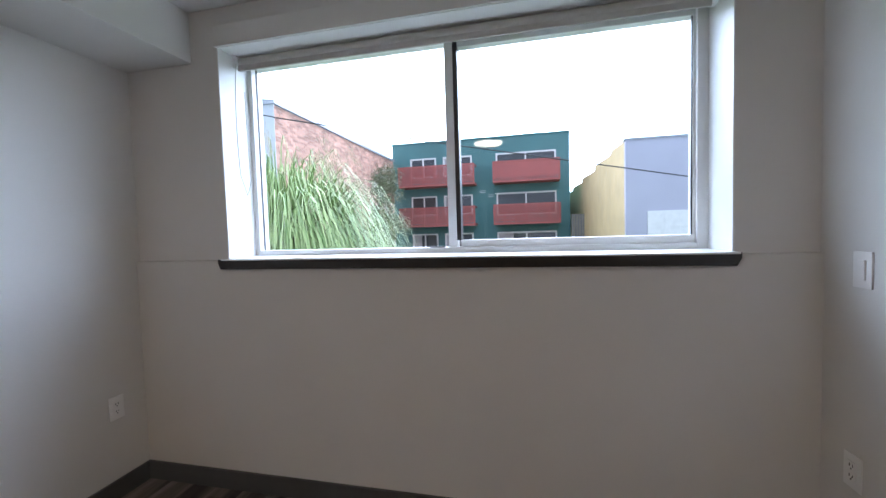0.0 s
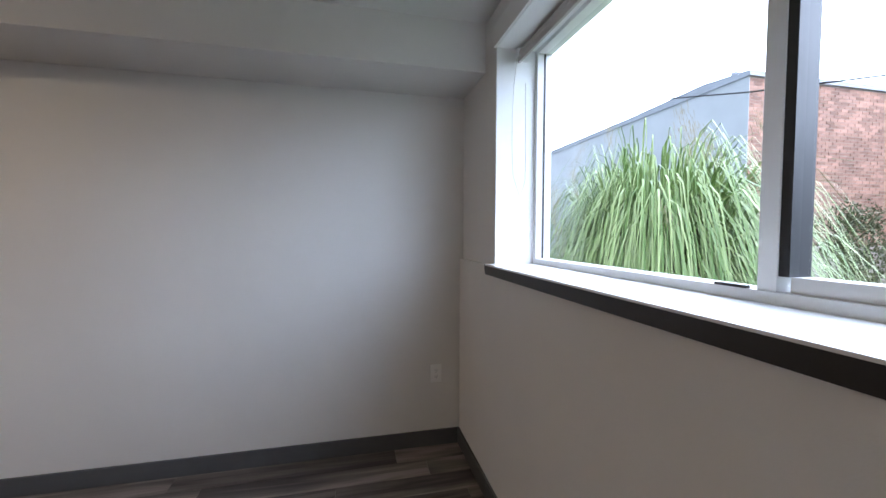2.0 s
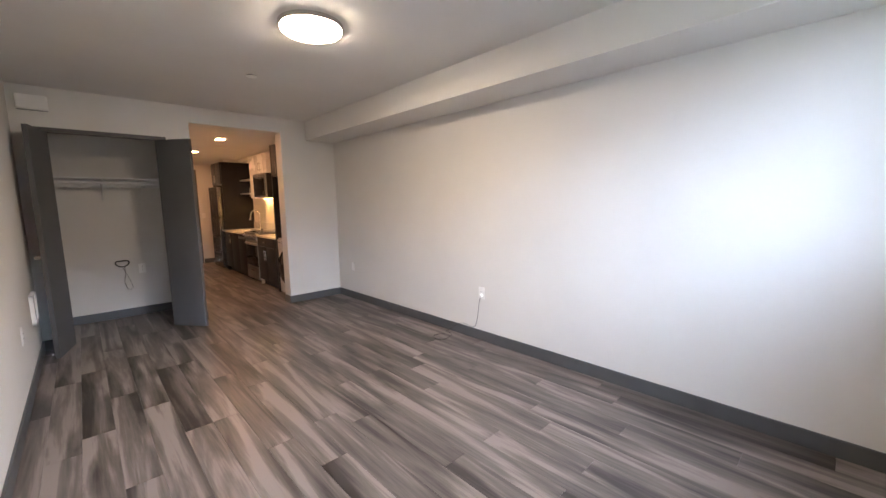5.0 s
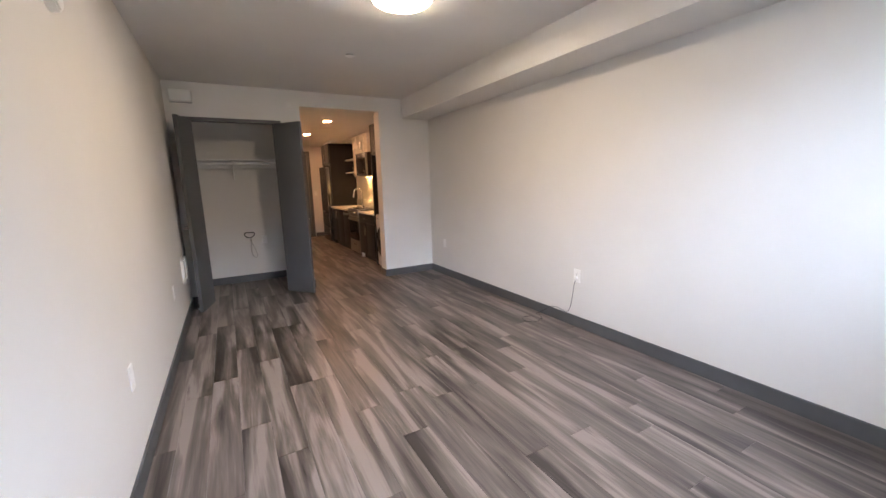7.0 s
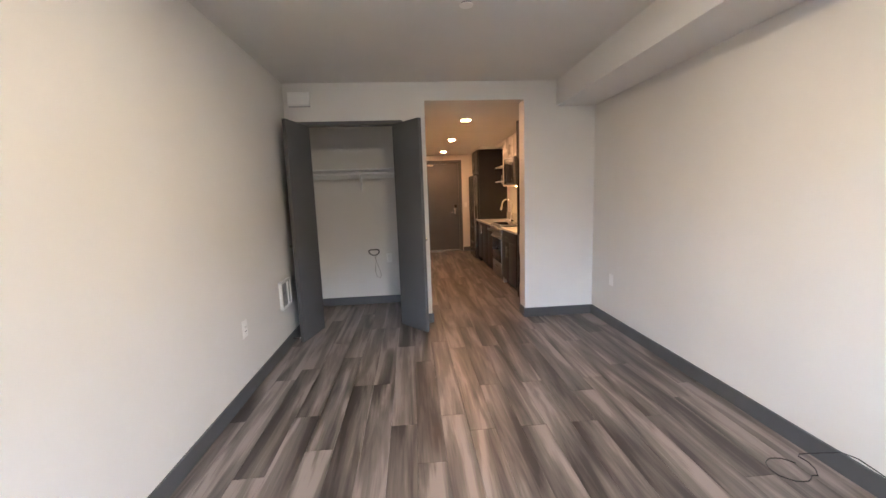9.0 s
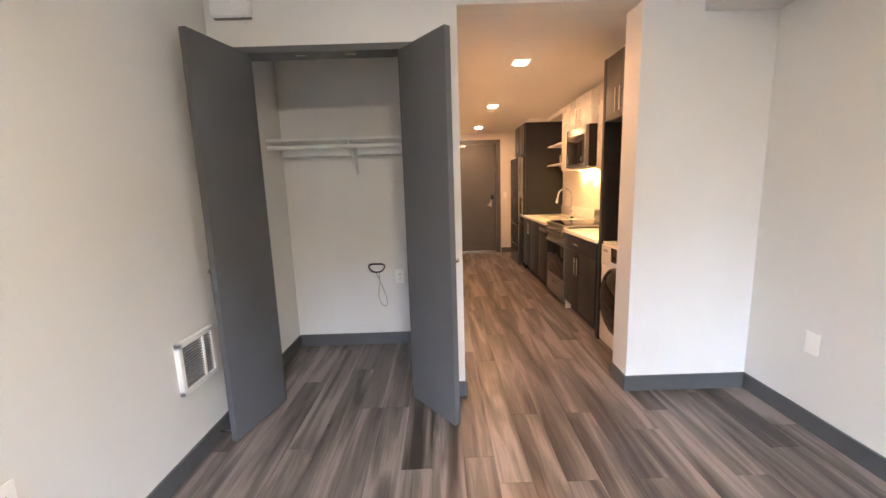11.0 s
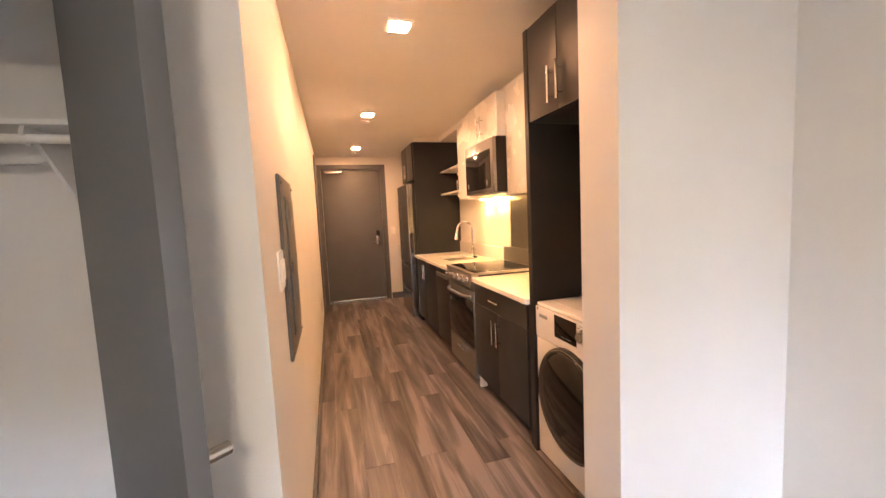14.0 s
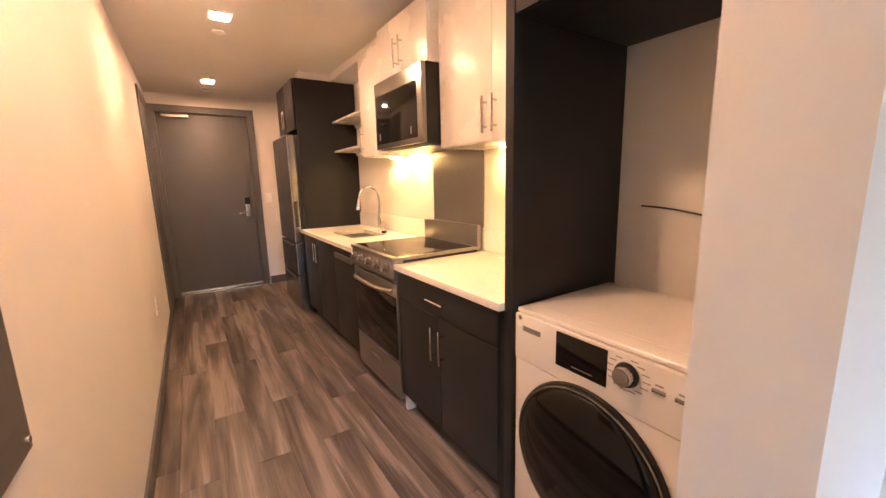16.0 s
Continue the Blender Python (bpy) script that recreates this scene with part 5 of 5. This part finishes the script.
def leafy(name, centre, rx, ry, z0, z1, count, size, seed, label):
    """A shrub: trunk, limbs and many small leaves, thinning at the outline."""
    top = thing(name, (*centre, GZ), label, "shrub")
    rnd = random.Random(seed)
    bm = bmesh.new()
    cyl(bm, (*centre, GZ), (centre[0], centre[1], (z0 + z1) / 2), 0.10, 0.04, seg=10)
    for k in range(9):
        a = rnd.uniform(0, 6.28)
        zz = rnd.uniform(z0, z1 - 0.5)
        cyl(bm, (centre[0], centre[1], zz - 0.3), (centre[0] + rx * 0.7 * math.cos(a), centre[1] + ry * 0.7 * math.sin(a), zz + 0.4), 0.03, 0.01, seg=6)
    part("trunk", bm, BARKM, top)
    vs, fs = [], []
    clumps = [(rnd.gauss(0, 0.45), rnd.gauss(0, 0.45), rnd.random()) for _ in range(60)]
    for _ in range(count):
        cx, cy, ct_ = rnd.choice(clumps)
        taper = 0.55 + 0.45 * math.sin(math.pi * min(1, ct_ + 0.15))
        p = Vector((centre[0] + rx * (cx * taper + rnd.gauss(0, 0.13)), centre[1] + ry * (cy * taper + rnd.gauss(0, 0.13)), z0 + (z1 - z0) * ct_ + rnd.gauss(0, 0.16)))
        u = Vector((rnd.gauss(0, 1), rnd.gauss(0, 1), rnd.gauss(0, 1))).normalized() * size * rnd.uniform(0.6, 1.3)
        v = u.orthogonal().normalized() * size * 0.35
        i = len(vs)
        vs += [p - u, p + v, p + u, p - v]
        fs.append((i, i + 1, i + 2, i + 3))
    me = bpy.data.meshes.new("crown")
    me.from_pydata([(q[0] - centre[0], q[1] - centre[1], q[2] - GZ) for q in vs], [], fs)
    me.materials.append(SHRUB)
    o = new("crown", me)
    o.parent = top
    tagged(o, kind="stuff")


leafy("tall_shrub", (-4.75, 14.0), 0.85, 0.8, -0.2, 3.5, 9000, 0.05, 21, "tall wispy grey-green shrub beside the street")
leafy("low_shrub", (-6.6, 14.4), 1.0, 0.8, -0.6, 2.0, 6000, 0.05, 22, "low grey-green shrub beside the brick wall")

# ---- floor planks ----
PW, PL = 0.152, 1.219
floor = thing("floor", (0, 0, 0), "grey-brown wood-look vinyl plank floor", "floor", kind="structure")
rnd = random.Random(7)
shared = {}


def plank_mesh(w, l):
    key = (round(w, 3), round(l, 3))
    if key not in shared:
        g, c = 0.0005, 0.0008
        x, y = w / 2 - g, l / 2 - g
        v = [(-x, -y, -0.008), (x, -y, -0.008), (x, y, -0.008), (-x, y, -0.008), (-x, -y, -c), (x, -y, -c), (x, y, -c), (-x, y, -c),
             (-x + c, -y + c, 0), (x - c, -y + c, 0), (x - c, y - c, 0), (-x + c, y - c, 0)]
        f = [(8, 9, 10, 11)] + [(i, (i + 1) % 4, 4 + (i + 1) % 4, 4 + i) for i in range(4)] + [(4 + i, 4 + (i + 1) % 4, 8 + (i + 1) % 4, 8 + i) for i in range(4)]
        me = bpy.data.meshes.new("plank")
        me.from_pydata(v, [], f)
        me.materials.append(PLANK)
        shared[key] = me
    return shared[key]


col = 0
x = XW
while x < XE - 0.01:
    w = min(PW, XE - x)
    xm = x + w / 2
    start = YEND - 0.10 if xm < DL + 0.05 else CY - 0.05
    y = start - round(rnd.random() * 6) / 6 * PL * 0.85
    while y < YW:
        a, b_ = max(y, start), min(y + PL, YW)
        if b_ - a > 0.02 and not (xm < -1.25 and b_ < YB - 0.2):
            o = new("plank", plank_mesh(w, b_ - a))
            o.location = (xm, (a + b_) / 2, 0)
            o.parent = floor
        y += PL
    x += PW
